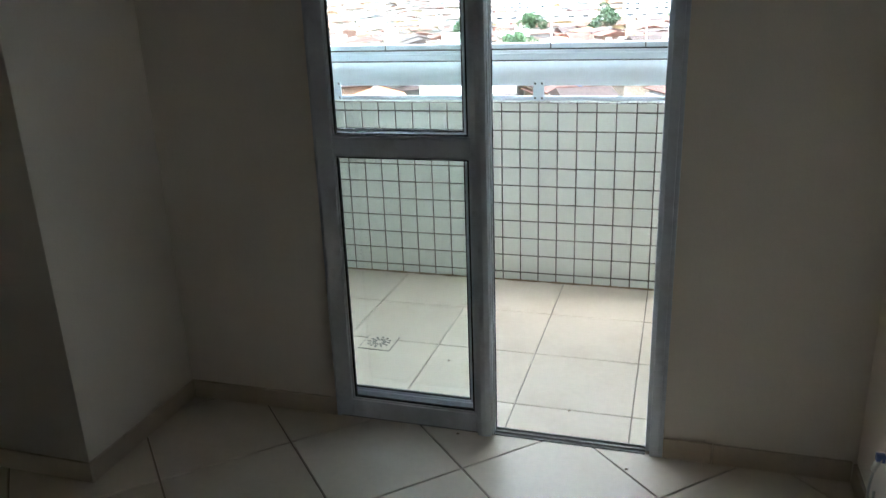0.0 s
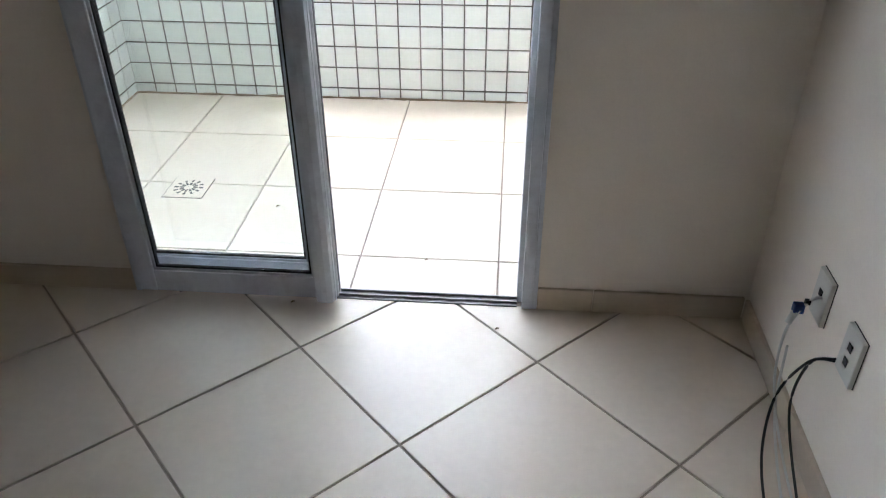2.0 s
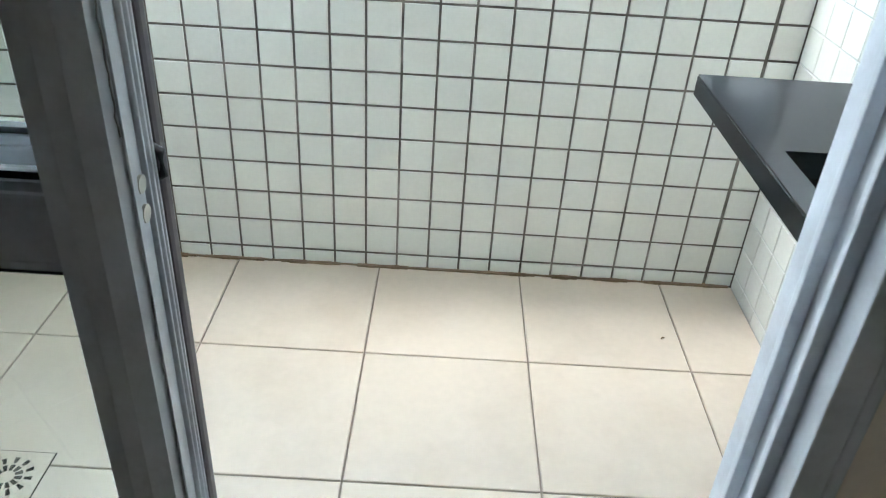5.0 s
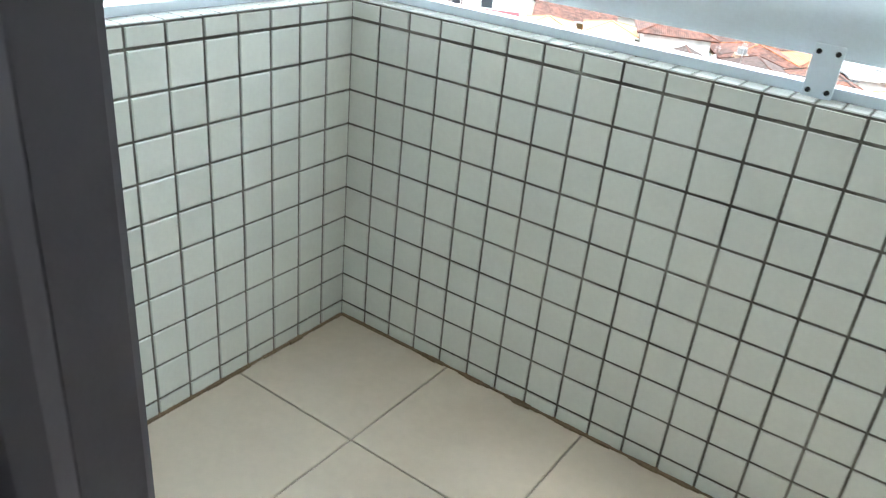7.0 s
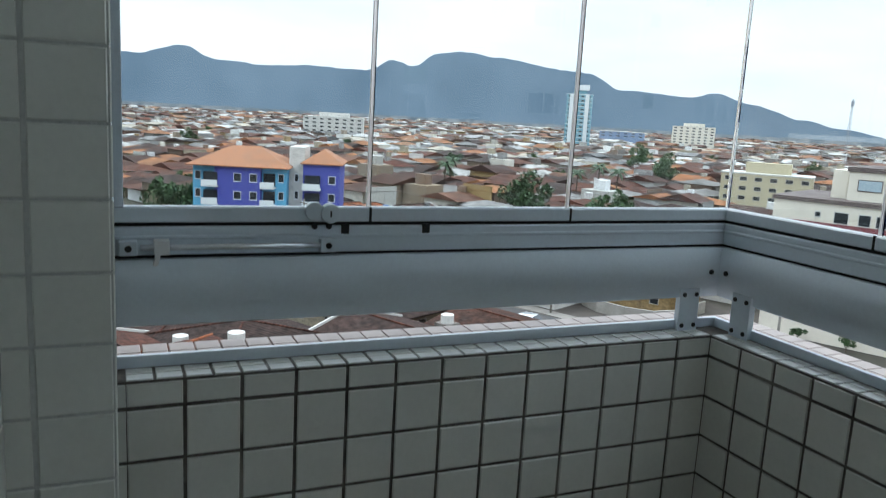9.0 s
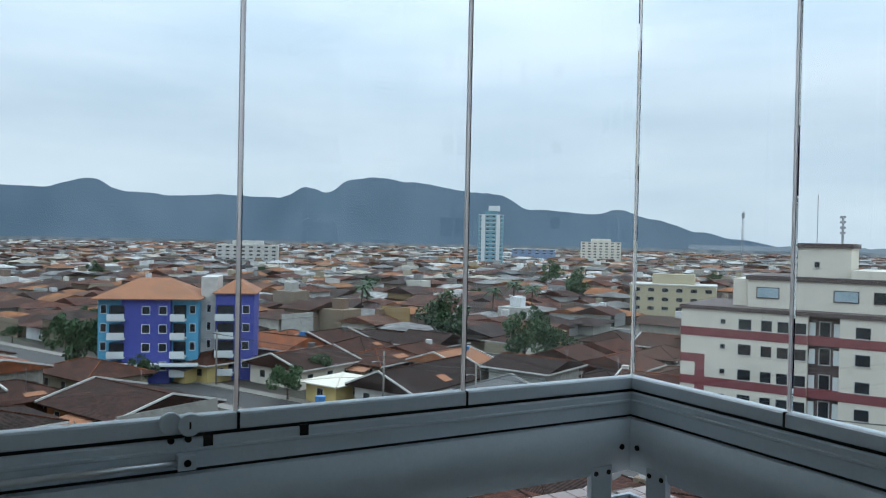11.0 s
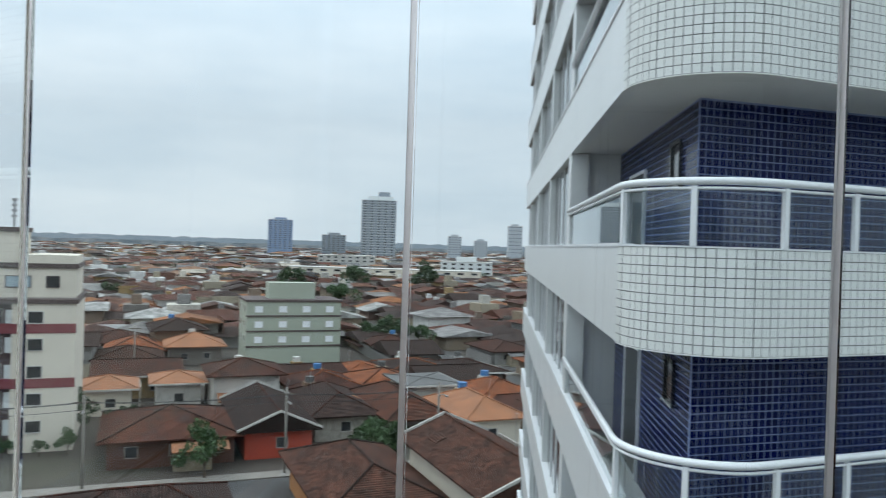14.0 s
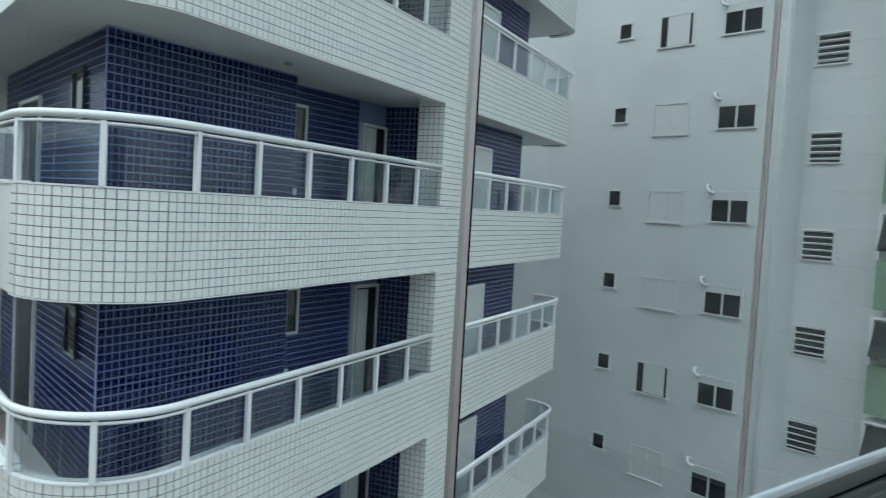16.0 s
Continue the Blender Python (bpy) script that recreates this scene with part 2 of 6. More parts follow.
M_DARK = material("dark_window_glass", (0.02, 0.024, 0.028), 0.06, vary=0.3, scale=0.7, grain=10, bump=0.0, spec=0.7)
M_GREYW = material("grey_facade_paint", (0.62, 0.65, 0.65), 0.8, vary=0.05, scale=0.3, grain=15, bump=0.08, stain=(0.36, 0.38, 0.38), stain_scale=0.4, stain_amount=0.25)
M_SHUT = material("white_shutter", (0.62, 0.64, 0.63), 0.5, vary=0.04, bump=0.03)
M_GREENG = material("green_tinted_panel", (0.20, 0.30, 0.22), 0.25, vary=0.15, scale=0.6, grain=20, bump=0.02)

WALLS = [(0.359, 0.335, 0.289), (0.234, 0.179, 0.125), (0.421, 0.406, 0.367), (0.156, 0.140, 0.125), (0.312, 0.211, 0.094), (0.328, 0.281, 0.203),
         (0.211, 0.203, 0.195), (0.133, 0.066, 0.047), (0.281, 0.273, 0.257), (0.195, 0.133, 0.094)]
ROOFS = [(0.079, 0.031, 0.021), (0.052, 0.025, 0.019), (0.096, 0.036, 0.022), (0.038, 0.023, 0.019), (0.084, 0.036, 0.024), (0.060, 0.027, 0.018),
         (0.260, 0.086, 0.038), (0.071, 0.031, 0.022), (0.037, 0.023, 0.019), (0.048, 0.029, 0.024)]
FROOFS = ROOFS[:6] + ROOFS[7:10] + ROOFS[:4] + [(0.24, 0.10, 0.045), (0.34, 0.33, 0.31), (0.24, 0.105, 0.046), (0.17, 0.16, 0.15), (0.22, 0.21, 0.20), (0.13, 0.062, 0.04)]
M_HWALL = palette_material("house_paint", WALLS, "object", stain=(0.12, 0.10, 0.085), stain_scale=0.5)
M_HROOF = palette_material("roof_tiles", ROOFS, "object", stain=(0.026, 0.020, 0.017), stain_scale=0.55, stain_amount=0.85, ribs=True, grain=2.0, contrast=0.5)
# far walls get four extra near-white colours; roofs beyond 380 m a paler mix
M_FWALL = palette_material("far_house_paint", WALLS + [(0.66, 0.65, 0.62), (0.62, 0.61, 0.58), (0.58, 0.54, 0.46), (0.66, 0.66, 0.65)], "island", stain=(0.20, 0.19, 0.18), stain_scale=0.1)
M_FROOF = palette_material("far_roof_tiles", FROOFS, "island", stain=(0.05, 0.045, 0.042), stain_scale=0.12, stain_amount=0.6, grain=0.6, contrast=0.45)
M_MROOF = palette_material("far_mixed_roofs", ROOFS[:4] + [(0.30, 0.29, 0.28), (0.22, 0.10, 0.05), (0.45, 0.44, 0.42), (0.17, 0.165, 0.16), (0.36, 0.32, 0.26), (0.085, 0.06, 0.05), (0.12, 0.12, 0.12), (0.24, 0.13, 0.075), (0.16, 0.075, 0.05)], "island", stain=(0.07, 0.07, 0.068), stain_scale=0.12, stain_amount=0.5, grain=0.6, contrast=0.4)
M_ORANGE = material("orange_roof_tiles", (0.27, 0.11, 0.048), 0.85, vary=0.35, scale=0.6, grain=3, bump=0.3, stain=(0.10, 0.06, 0.04), stain_scale=0.4)
M_OCHRE = material("orange_wall_paint", (0.38, 0.17, 0.06), 0.8, vary=0.15, scale=0.5, grain=6, bump=0.1, stain=(0.16, 0.09, 0.05), stain_scale=0.5)
M_FASCIA = material("white_fascia", (0.52, 0.50, 0.46), 0.7, vary=0.15, scale=0.8, grain=6, bump=0.1, stain=(0.2, 0.18, 0.16), stain_scale=0.6)
M_CREAM = material("cream_paint", (0.66, 0.60, 0.50), 0.8, vary=0.06, scale=0.25, grain=8, bump=0.08, stain=(0.42, 0.38, 0.32), stain_scale=0.3, stain_amount=0.3)
M_MAROON = material("maroon_paint", (0.20, 0.055, 0.06), 0.8, vary=0.1, scale=0.3, grain=8, bump=0.08)
M_BROWN = material("brown_paint", (0.085, 0.06, 0.055), 0.8, vary=0.1, scale=0.4, grain=8, bump=0.08)
M_BLUEP = material("violet_blue_paint", (0.055, 0.065, 0.30), 0.75, vary=0.08, scale=0.3, grain=8, bump=0.05)
M_CYANP = material("sky_blue_paint", (0.11, 0.36, 0.55), 0.75, vary=0.08, scale=0.3, grain=8, bump=0.05)
M_SAGE = material("sage_green_paint", (0.35, 0.375, 0.30), 0.8, vary=0.06, scale=0.3, grain=8, bump=0.05)
M_TOWER = material("pale_tower_paint", (0.42, 0.45, 0.48), 0.8, vary=0.08, scale=0.05, grain=2, bump=0.0)
M_TOWERD = material("grey_tower_paint", (0.25, 0.28, 0.31), 0.8, vary=0.08, scale=0.05, grain=2, bump=0.0)
M_TEAL = material("teal_tower_paint", (0.14, 0.30, 0.36), 0.6, vary=0.1, scale=0.05, grain=2, bump=0.0)
M_TANK = material("blue_water_tank", (0.05, 0.16, 0.36), 0.5, vary=0.15, scale=1.5, grain=10, bump=0.05)
M_CEMENT = material("fibre_cement_sheet", (0.105, 0.102, 0.098), 0.9, vary=0.25, scale=0.6, grain=6, bump=0.2, stain=(0.045, 0.042, 0.04), stain_scale=0.5)
M_CURTAIN = material("pale_curtained_glass", (0.34, 0.42, 0.46), 0.15, vary=0.3, scale=0.8, grain=6, bump=0.0)
M_YELLOW = material("yellow_house_paint", (0.55, 0.42, 0.16), 0.8, vary=0.1, scale=0.5, grain=8, bump=0.08, stain=(0.3, 0.24, 0.14), stain_scale=0.5)
M_STRAW = material("straw_paint", (0.44, 0.38, 0.25), 0.8, vary=0.06, scale=0.25, grain=8, bump=0.08, stain=(0.3, 0.26, 0.2), stain_scale=0.3, stain_amount=0.3)
M_PLASTER = material("peeling_plaster", (0.26, 0.24, 0.21), 0.9, vary=0.2, scale=0.6, grain=8, bump=0.1, stain=(0.42, 0.39, 0.34), stain_scale=0.7, stain_amount=0.5)
M_TOWERB = material("blue_tower_paint", (0.20, 0.27, 0.40), 0.7, vary=0.1, scale=0.05, grain=2, bump=0.0)
M_GROUND = material("ground_soil", (0.055, 0.045, 0.036), 0.95, vary=0.3, scale=0.05, grain=1.0, bump=0.1, stain=(0.07, 0.085, 0.04), stain_scale=0.03, stain_amount=0.6)
M_ASPH = material("asphalt", (0.055, 0.052, 0.05), 0.9, vary=0.2, scale=0.3, grain=12, bump=0.2, stain=(0.085, 0.08, 0.074), stain_scale=0.3)
M_PAVE = material("concrete_pavement", (0.21, 0.19, 0.165), 0.9, vary=0.15, scale=0.6, grain=9, bump=0.2, stain=(0.15, 0.13, 0.11), stain_scale=0.5)
M_LEAF = material("foliage", (0.036, 0.072, 0.022), 0.7, vary=0.5, scale=1.2, grain=8, bump=0.1, island=0.9, obrand=0.5)
M_PALM = material("palm_foliage", (0.04, 0.075, 0.03), 0.7, vary=0.4, scale=1.2, grain=8, bump=0.1)
M_BARK = material("bark", (0.10, 0.075, 0.055), 0.9, vary=0.3, scale=6, grain=30, bump=0.4)
M_CAR = material("silver_car_paint", (0.55, 0.57, 0.58), 0.25, metal=0.4, vary=0.04, bump=0.0, coat=0.6)
M_REDP = material("vermilion_paint", (0.42, 0.06, 0.03), 0.7, vary=0.12, scale=0.6, grain=8, bump=0.08)
# glowing backdrop colours with the haze already mixed in
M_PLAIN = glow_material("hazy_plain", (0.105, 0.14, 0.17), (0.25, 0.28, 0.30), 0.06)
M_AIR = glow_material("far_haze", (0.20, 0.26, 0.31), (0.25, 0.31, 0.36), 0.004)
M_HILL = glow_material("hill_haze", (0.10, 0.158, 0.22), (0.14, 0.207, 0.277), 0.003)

# ---- mesh helpers ----


class Builder:
    """Collects boxes and faces into one mesh."""

    def __init__(self):
        self.v, self.f = [], []

    def add(self, verts, faces, m=None):
        k = len(self.v)
        self.v += [tuple(m @ Vector(p)) for p in verts] if m else [tuple(p) for p in verts]
        self.f += [tuple(i + k for i in f) for f in faces]
        return self

    def box(self, x0, x1, y0, y1, z0, z1, m=None):
        return self.add([(x, y, z) for x in (x0, x1) for y in (y0, y1) for z in (z0, z1)],
                        [(0, 1, 3, 2), (4, 6, 7, 5), (0, 4, 5, 1), (2, 3, 7, 6), (0, 2, 6, 4), (1, 5, 7, 3)], m)

    def prism(self, ring, z0, z1):
        """ring: xy points, counter-clockwise."""
        n = len(ring)
        return self.add([(x, y, z0) for x, y in ring] + [(x, y, z1) for x, y in ring],
                        [tuple(range(n - 1, -1, -1)), tuple(range(n, 2 * n))] + [(i, (i + 1) % n, n + (i + 1) % n, n + i) for i in range(n)])

    def tube(self, pts, r, sides=10, closed=False):
        """A round bar along the points."""
        k, n = len(self.v), len(pts)
        pts = [Vector(p) for p in pts]
        for i, p in enumerate(pts):
            d = (pts[min(i + 1, n - 1)] - pts[max(i - 1, 0)]).normalized()
            a = d.cross(Vector((0, 0, 1)) if abs(d.z) < 0.95 else Vector((1, 0, 0))).normalized()
            b = a.cross(d)
            self.v += [tuple(p + r * (math.cos(2 * math.pi * j / sides) * a + math.sin(2 * math.pi * j / sides) * b)) for j in range(sides)]
        for i in range(n - 1):
            self.f += [(k + i * sides + j, k + i * sides + (j + 1) % sides, k + (i + 1) * sides + (j + 1) % sides, k + (i + 1) * sides + j) for j in range(sides)]
        self.f += [tuple(k + j for j in reversed(range(sides))), tuple(k + (n - 1) * sides + j for j in range(sides))]
        return self

    def sweep(self, path, profile):
        """profile: (out, z) points, closed; carried along an xy path, out to its right-hand side."""
        k, n, q = len(self.v), len(path), len(profile)
        for i, p in enumerate(path):
            a = Vector(p) - Vector(path[i - 1]) if i else Vector(path[1]) - Vector(p)
            b = Vector(path[i + 1]) - Vector(p) if i < n - 1 else a
            a, b = a.normalized(), b.normalized()
            na, nb = Vector((a.y, -a.x)), Vector((b.y, -b.x))
            m = (na + nb).normalized()
            m = m / max(0.3, m.dot(na))
            self.v += [(p[0] + m.x * o, p[1] + m.y * o, z) for o, z in profile]
        for i in range(n - 1):
            self.f += [(k + i * q + j, k + i * q + (j + 1) % q, k + (i + 1) * q + (j + 1) % q, k + (i + 1) * q + j) for j in range(q)]
        self.f += [tuple(k + j for j in reversed(range(q))), tuple(k + (n - 1) * q + j for j in range(q))]
        return self

    def mesh(self, name, mat, bevel=0.0, smooth=False):
        me = bpy.data.meshes.new(name)
        me.from_pydata(self.v, [], self.f)
        bm = bmesh.new()
        bm.from_mesh(me)
        if len(bm.faces) < 20000:
            bmesh.ops.recalc_face_normals(bm, faces=bm.faces)
        if bevel:
            bmesh.ops.bevel(bm, geom=[e for e in bm.edges if e.calc_face_angle(0) > 0.6], offset=bevel, segments=2, affect="EDGES", profile=0.6)
        if smooth:
            for f in bm.faces:
                f.smooth = True
        bm.to_mesh(me)
        bm.free()
        me.materials.append(mat)
        return me


def part(name, data, parent=None, label="", at=None):
    """Links a mesh as one object under a thing or a part."""
    ob = new(name, data)
    if parent:
        ob.parent = parent
    if at is not None:
        ob.matrix_basis = at
    if label:
        ob["label"] = label
    return ob


def thing(name, label, category, at=None, group="", kind=""):
    ob = new(name)
    ob.empty_display_size = 0.1
    if at is not None:
        ob.matrix_basis = at
    return tagged(ob, label, category, group, kind)


def box_mesh(name, mat, x0, x1, y0, y1, z0, z1, bevel=0.0):
    return Builder().box(x0, x1, y0, y1, z0, z1).mesh(name, mat, bevel)


def solid(name, mat, x0, x1, y0, y1, z0, z1, label, category, bevel=0.0):
    return tagged(new(name, box_mesh(name, mat, x0, x1, y0, y1, z0, z1, bevel)), label, category, kind="structure")


def tile_data(name, mat, w, h, depth=0.004, soft=0.0022):
    """One tile lying in its own xy plane, facing +z, with eased edges."""
    a, b = w / 2, h / 2
    v = [(-a, -b, 0), (a, -b, 0), (a, b, 0), (-a, b, 0), (-a, -b, depth - soft), (a, -b, depth - soft), (a, b, depth - soft), (-a, b, depth - soft),
         (-a + soft, -b + soft, depth), (a - soft, -b + soft, depth), (a - soft, b - soft, depth), (-a + soft, b - soft, depth)]
    f = [(8, 9, 10, 11)] + [(i, (i + 1) % 4, 4 + (i + 1) % 4, 4 + i) for i in range(4)] + [(4 + i, 4 + (i + 1) % 4, 8 + (i + 1) % 4, 8 + i) for i in range(4)]
    return Builder().add(v, f).mesh(name, mat)


def facing(o, u, n):
    """A pose at o whose x runs along u and whose z looks along n."""
    u, n = Vector(u).normalized(), Vector(n).normalized()
    v = n.cross(u)
    return Matrix(((u.x, v.x, n.x, o[0]), (u.y, v.y, n.y, o[1]), (u.z, v.z, n.z, o[2]), (0, 0, 0, 1)))

# ---- the flat: a room and its glazed balcony ----
GROUND = -21.3
INNER, OUTER = -1.585, -1.462         # the two faces of the wall with the sliding door
RIGHT = 2.495                         # tiled side wall of the balcony

room_slab = solid("floor", M_FGROUT, -1.75, 2.65, -6.0, INNER + 0.001, -0.2, -0.006, "dark grout bed of the diagonal cream tile floor", "floor")
balcony_slab = solid("floor_balcony", M_FGROUT, -0.16, 2.645, INNER + 0.001, 0.16, -0.2, -0.006, "dark grout bed of the balcony's cream tiles", "floor")
solid("wall_right", M_PAINT, 2.525, 2.66, -6.0, OUTER, -0.006, 2.6, "plain off-white painted room wall", "wall")
solid("wall_back", M_PAINT, -1.75, 2.66, -6.15, -6.0, -0.006, 2.6, "plain off-white painted room wall", "wall")
solid("wall_left", M_PAINT, -1.75, -1.6, -6.0, -2.2, -0.006, 2.6, "plain off-white painted room wall", "wall")
solid("wall_column", M_PAINT, -1.75, 0.03, -2.2, INNER, -0.006, 2.6, "off-white painted wall that juts into the room", "wall", 0.004)
solid("ceiling", M_CEIL, -1.75, 2.66, -6.15, INNER, 2.6, 2.75, "plain white painted ceiling", "ceiling")
solid("ceiling_balcony", M_CEIL, -0.2, 2.66, INNER, 0.2, 2.6, 2.75, "plain white balcony ceiling", "ceiling")

DOOR_L, DOOR_R, DOOR_H = 0.686, 1.905, 2.15
wd = Builder()
wd.box(-1.75, DOOR_L, INNER, OUTER, -0.006, 2.6).box(DOOR_R, 2.525, INNER, OUTER, -0.006, 2.6).box(DOOR_L, DOOR_R, INNER, OUTER, DOOR_H, 2.6)
tagged(new("wall_north", wd.mesh("wall_north", M_PAINT)), "off-white painted wall around the sliding balcony door", "wall", kind="structure")

# parapets and the tiled side wall: grout beds that carry tiles
wall_front = solid("wall_parapet_front", M_GROUT, -0.16, RIGHT, 0.0, 0.16, -0.006, 1.0, "balcony parapet of white square tiles with stained grout", "wall")
wall_side = solid("wall_parapet_side", M_GROUT, -0.16, 0.0, -1.315, 0.0, -0.006, 1.0, "balcony parapet of white square tiles with stained grout", "wall")
wall_tiled = solid("wall_balcony_side", M_GROUTL, RIGHT, 2.66, OUTER, 0.16, -0.006, 2.6, "white tiled balcony side wall with pale grout", "wall")
pillar = solid("pillar", M_GROUTL, -0.16, 0.26, OUTER, -1.315, -0.006, 2.6, "white tiled pillar beside the balcony door", "pillar")
rv = Builder().box(0.262, DOOR_L, OUTER, OUTER + 0.006, -0.006, 2.6).box(DOOR_L, DOOR_L + 0.004, -1.511, OUTER + 0.006, 0.0, DOOR_H)
reveal = tagged(new("wall_reveal", rv.mesh("wall_reveal", M_GROUTL)), "white tiled wall and reveal beside the balcony door", "wall", kind="structure")
solid("facade_own", M_NPAINT, -1.75, 2.66, -6.0, 0.16, GROUND, -0.2, "white painted facade of the storeys below", "facade")
solid("facade_own_top", M_NPAINT, -1.75, 2.66, -6.15, 0.2, 2.75, 3.2, "white painted facade of the storey above", "facade")

# ---- camera-side door: frame, two stacked leaves ----


def door_leaf(name, y, x0, x1, label, s=0.068):
    """A sliding leaf: stiles, rails with steps and gaskets, two panes."""
    leaf = thing(name, label, "door", kind="structure")
    h0, h1 = 0.022, DOOR_H - 0.03
    for nm, a, c in (("stile", x0, x0 + s), ("stile", x1 - s, x1)):
        nose = c == x1 and y < -1.55
        b = Builder().box(c - 0.060 if nose else a, c, y - (0.050 if nose else 0.0155), y + (0.006 if nose else 0.0155), h0, h1)
        part(nm, b.mesh(nm, M_GASK if s < 0.05 and c == x1 else M_ALUD, 0.022 if nose else 0.004), leaf)
    for nm, a, c in (("bottom_rail", h0, 0.095), ("middle_rail", 1.05, 1.11), ("top_rail", h1 - 0.07, h1)):
        part(nm, box_mesh(nm, M_ALUD, x0 + s, x1 - s, y - 0.014, y + 0.014, a, c, 0.003), leaf)
    for z0, z1 in ((0.095, 1.05), (1.11, h1 - 0.07)):
        g = Builder()
        w = 0.006
        g.box(x0 + s + 0.008, x0 + s + 0.008 + w, y - 0.006, y + 0.006, z0, z1).box(x1 - s - 0.008 - w, x1 - s - 0.008, y - 0.006, y + 0.006, z0, z1)
        g.box(x0 + s + 0.014, x1 - s - 0.014, y - 0.006, y + 0.006, z0 + 0.008, z0 + 0.008 + w).box(x0 + s + 0.014, x1 - s - 0.014, y - 0.006, y + 0.006, z1 - 0.008 - w, z1 - 0.008)
        bd = Builder().box(x0 + s, x0 + s + 0.008, y - 0.010, y + 0.010, z0, z1).box(x1 - s - 0.008, x1 - s, y - 0.010, y + 0.010, z0, z1)
        bd.box(x0 + s + 0.008, x1 - s - 0.008, y - 0.010, y + 0.010, z0, z0 + 0.008).box(x0 + s + 0.008, x1 - s - 0.008, y - 0.010, y + 0.010, z1 - 0.008, z1)
        part("glazing_bead", bd.mesh("glazing_bead", M_ALUD), leaf)
        part("gasket", g.mesh("gasket", M_RUBBER), leaf, "black rubber gasket")
        pane = part("pane", box_mesh("pane", M_GLASS, x0 + s + 0.004, x1 - s - 0.004, y - 0.002, y + 0.002, z0 + 0.004, z1 - 0.004), leaf, "clear glass pane")
        pane.visible_shadow = False
    return leaf


door_frame = thing("door_1", "grey-white aluminium frame of a half-open sliding balcony door", "door frame", kind="structure")
jl = Builder().box(DOOR_L, DOOR_L + 0.017, INNER - 0.012, -1.513, 0.0, DOOR_H)
part("jamb", jl.mesh("jamb", M_ALUD, 0.003), door_frame)
jr = Builder().box(DOOR_R - 0.03, DOOR_R, INNER - 0.012, OUTER + 0.004, 0.0, DOOR_H).box(DOOR_R - 0.045, DOOR_R - 0.03, INNER + 0.02, INNER + 0.03, 0.0, DOOR_H)
jr.box(DOOR_R - 0.045, DOOR_R - 0.03, INNER + 0.066, INNER + 0.076, 0.0, DOOR_H)
part("jamb", jr.mesh("jamb", M_ALUD, 0.002), door_frame)
part("lintel", box_mesh("lintel", M_ALUD, DOOR_L + 0.017, DOOR_R - 0.045, INNER - 0.012, OUTER + 0.004, DOOR_H - 0.03, DOOR_H, 0.003), door_frame)
sill = Builder().box(DOOR_L + 0.017, DOOR_R - 0.045, INNER - 0.005, INNER + 0.040, -0.006, 0.004)
for yy in (INNER + 0.006, INNER + 0.030):
    sill.box(DOOR_L + 0.017, DOOR_R - 0.045, yy, yy + 0.004, 0.004, 0.012)
part("threshold", sill.mesh("threshold", M_SILL), door_frame, "grooved metal threshold")
part("casing", box_mesh("casing", M_ALUD, DOOR_R, DOOR_R + 0.014, INNER - 0.012, INNER - 0.001, 0.0, DOOR_H + 0.014, 0.003), door_frame)

leaf_in = door_leaf("door_2", -1.606, DOOR_L + 0.018, 1.324, "closed grey-white aluminium sliding door leaf with two panes", 0.064)
leaf_out = door_leaf("door_3", -1.530, DOOR_L + 0.020, 1.252, "slid-open aluminium door leaf behind the closed one", 0.026)
# edge of the closed leaf: fins, brush seal, outer strip, plugs and a latch
for yy in (-1.6190, -1.6100, -1.6040):
    part("edge_fin", box_mesh("edge_fin", M_ALUD, 1.316, 1.3275, yy, yy + 0.0026, 0.03, 2.11, 0.0006), leaf_in)
part("edge_strip", box_mesh("edge_strip", M_ALUD, 1.3235, 1.3255, -1.6410, -1.6330, 0.03, 2.11, 0.0006), leaf_in)
part("brush_seal", box_mesh("brush_seal", M_RUBBER, 1.270, 1.3200, -1.5995, -1.5935, 0.03, 2.11), leaf_in, "black brush seal")
part("outer_strip", box_mesh("outer_strip", M_GASK, 1.268, 1.3275, -1.5960, -1.5770, 0.022, 2.12, 0.006), leaf_in, "dark rounded rubber edge strip")
part("latch", Builder().tube([(1.318, -1.5985, 1.115), (1.330, -1.5985, 1.122), (1.330, -1.5985, 1.140), (1.318, -1.5985, 1.147)], 0.0038, 8).mesh("latch", M_RUBBER, smooth=True), leaf_in, "dark latch hook")
for zz in (1.105, 1.128):
    plug = Builder().tube([(1.322, -1.6275, zz), (1.3262, -1.6275, zz)], 0.0068, 14)
    part("screw_cap", plug.mesh("screw_cap", M_PLASTIC), leaf_in, "round pale plug")
chip_line = [(1.3238 - 0.0004 * (k % 3), -1.6434 + 0.0009 * math.sin(2.1 * k) * math.sin(0.7 * k), 1.17 + 0.007 * k) for k in range(28)]
part("scratch", Builder().tube(chip_line, 0.0007, 5).mesh("scratch", M_SILL), leaf_in, "chipped scratch in the paint")

# ---- baseboards ----


def skirting(x0, x1, y0, y1):
    tagged(new("baseboard", box_mesh("baseboard", M_BASE, x0, x1, y0, y1, 0.0, 0.075, 0.003)), "beige ceramic baseboard along the room wall", "baseboard", kind="structure")


skirting(0.042, DOOR_L - 0.001, INNER - 0.012, INNER)
skirting(DOOR_R + 0.015, 2.08, INNER - 0.012, INNER)
skirting(2.082, 2.512, INNER - 0.012, INNER)
skirting(0.03, 0.042, -2.2, INNER)
skirting(-1.6, 0.042, -2.212, -2.2)
for k in range(9):
    skirting(2.513, 2.525, INNER - 0.012 - 0.45 * (k + 1), INNER - 0.014 - 0.45 * k)

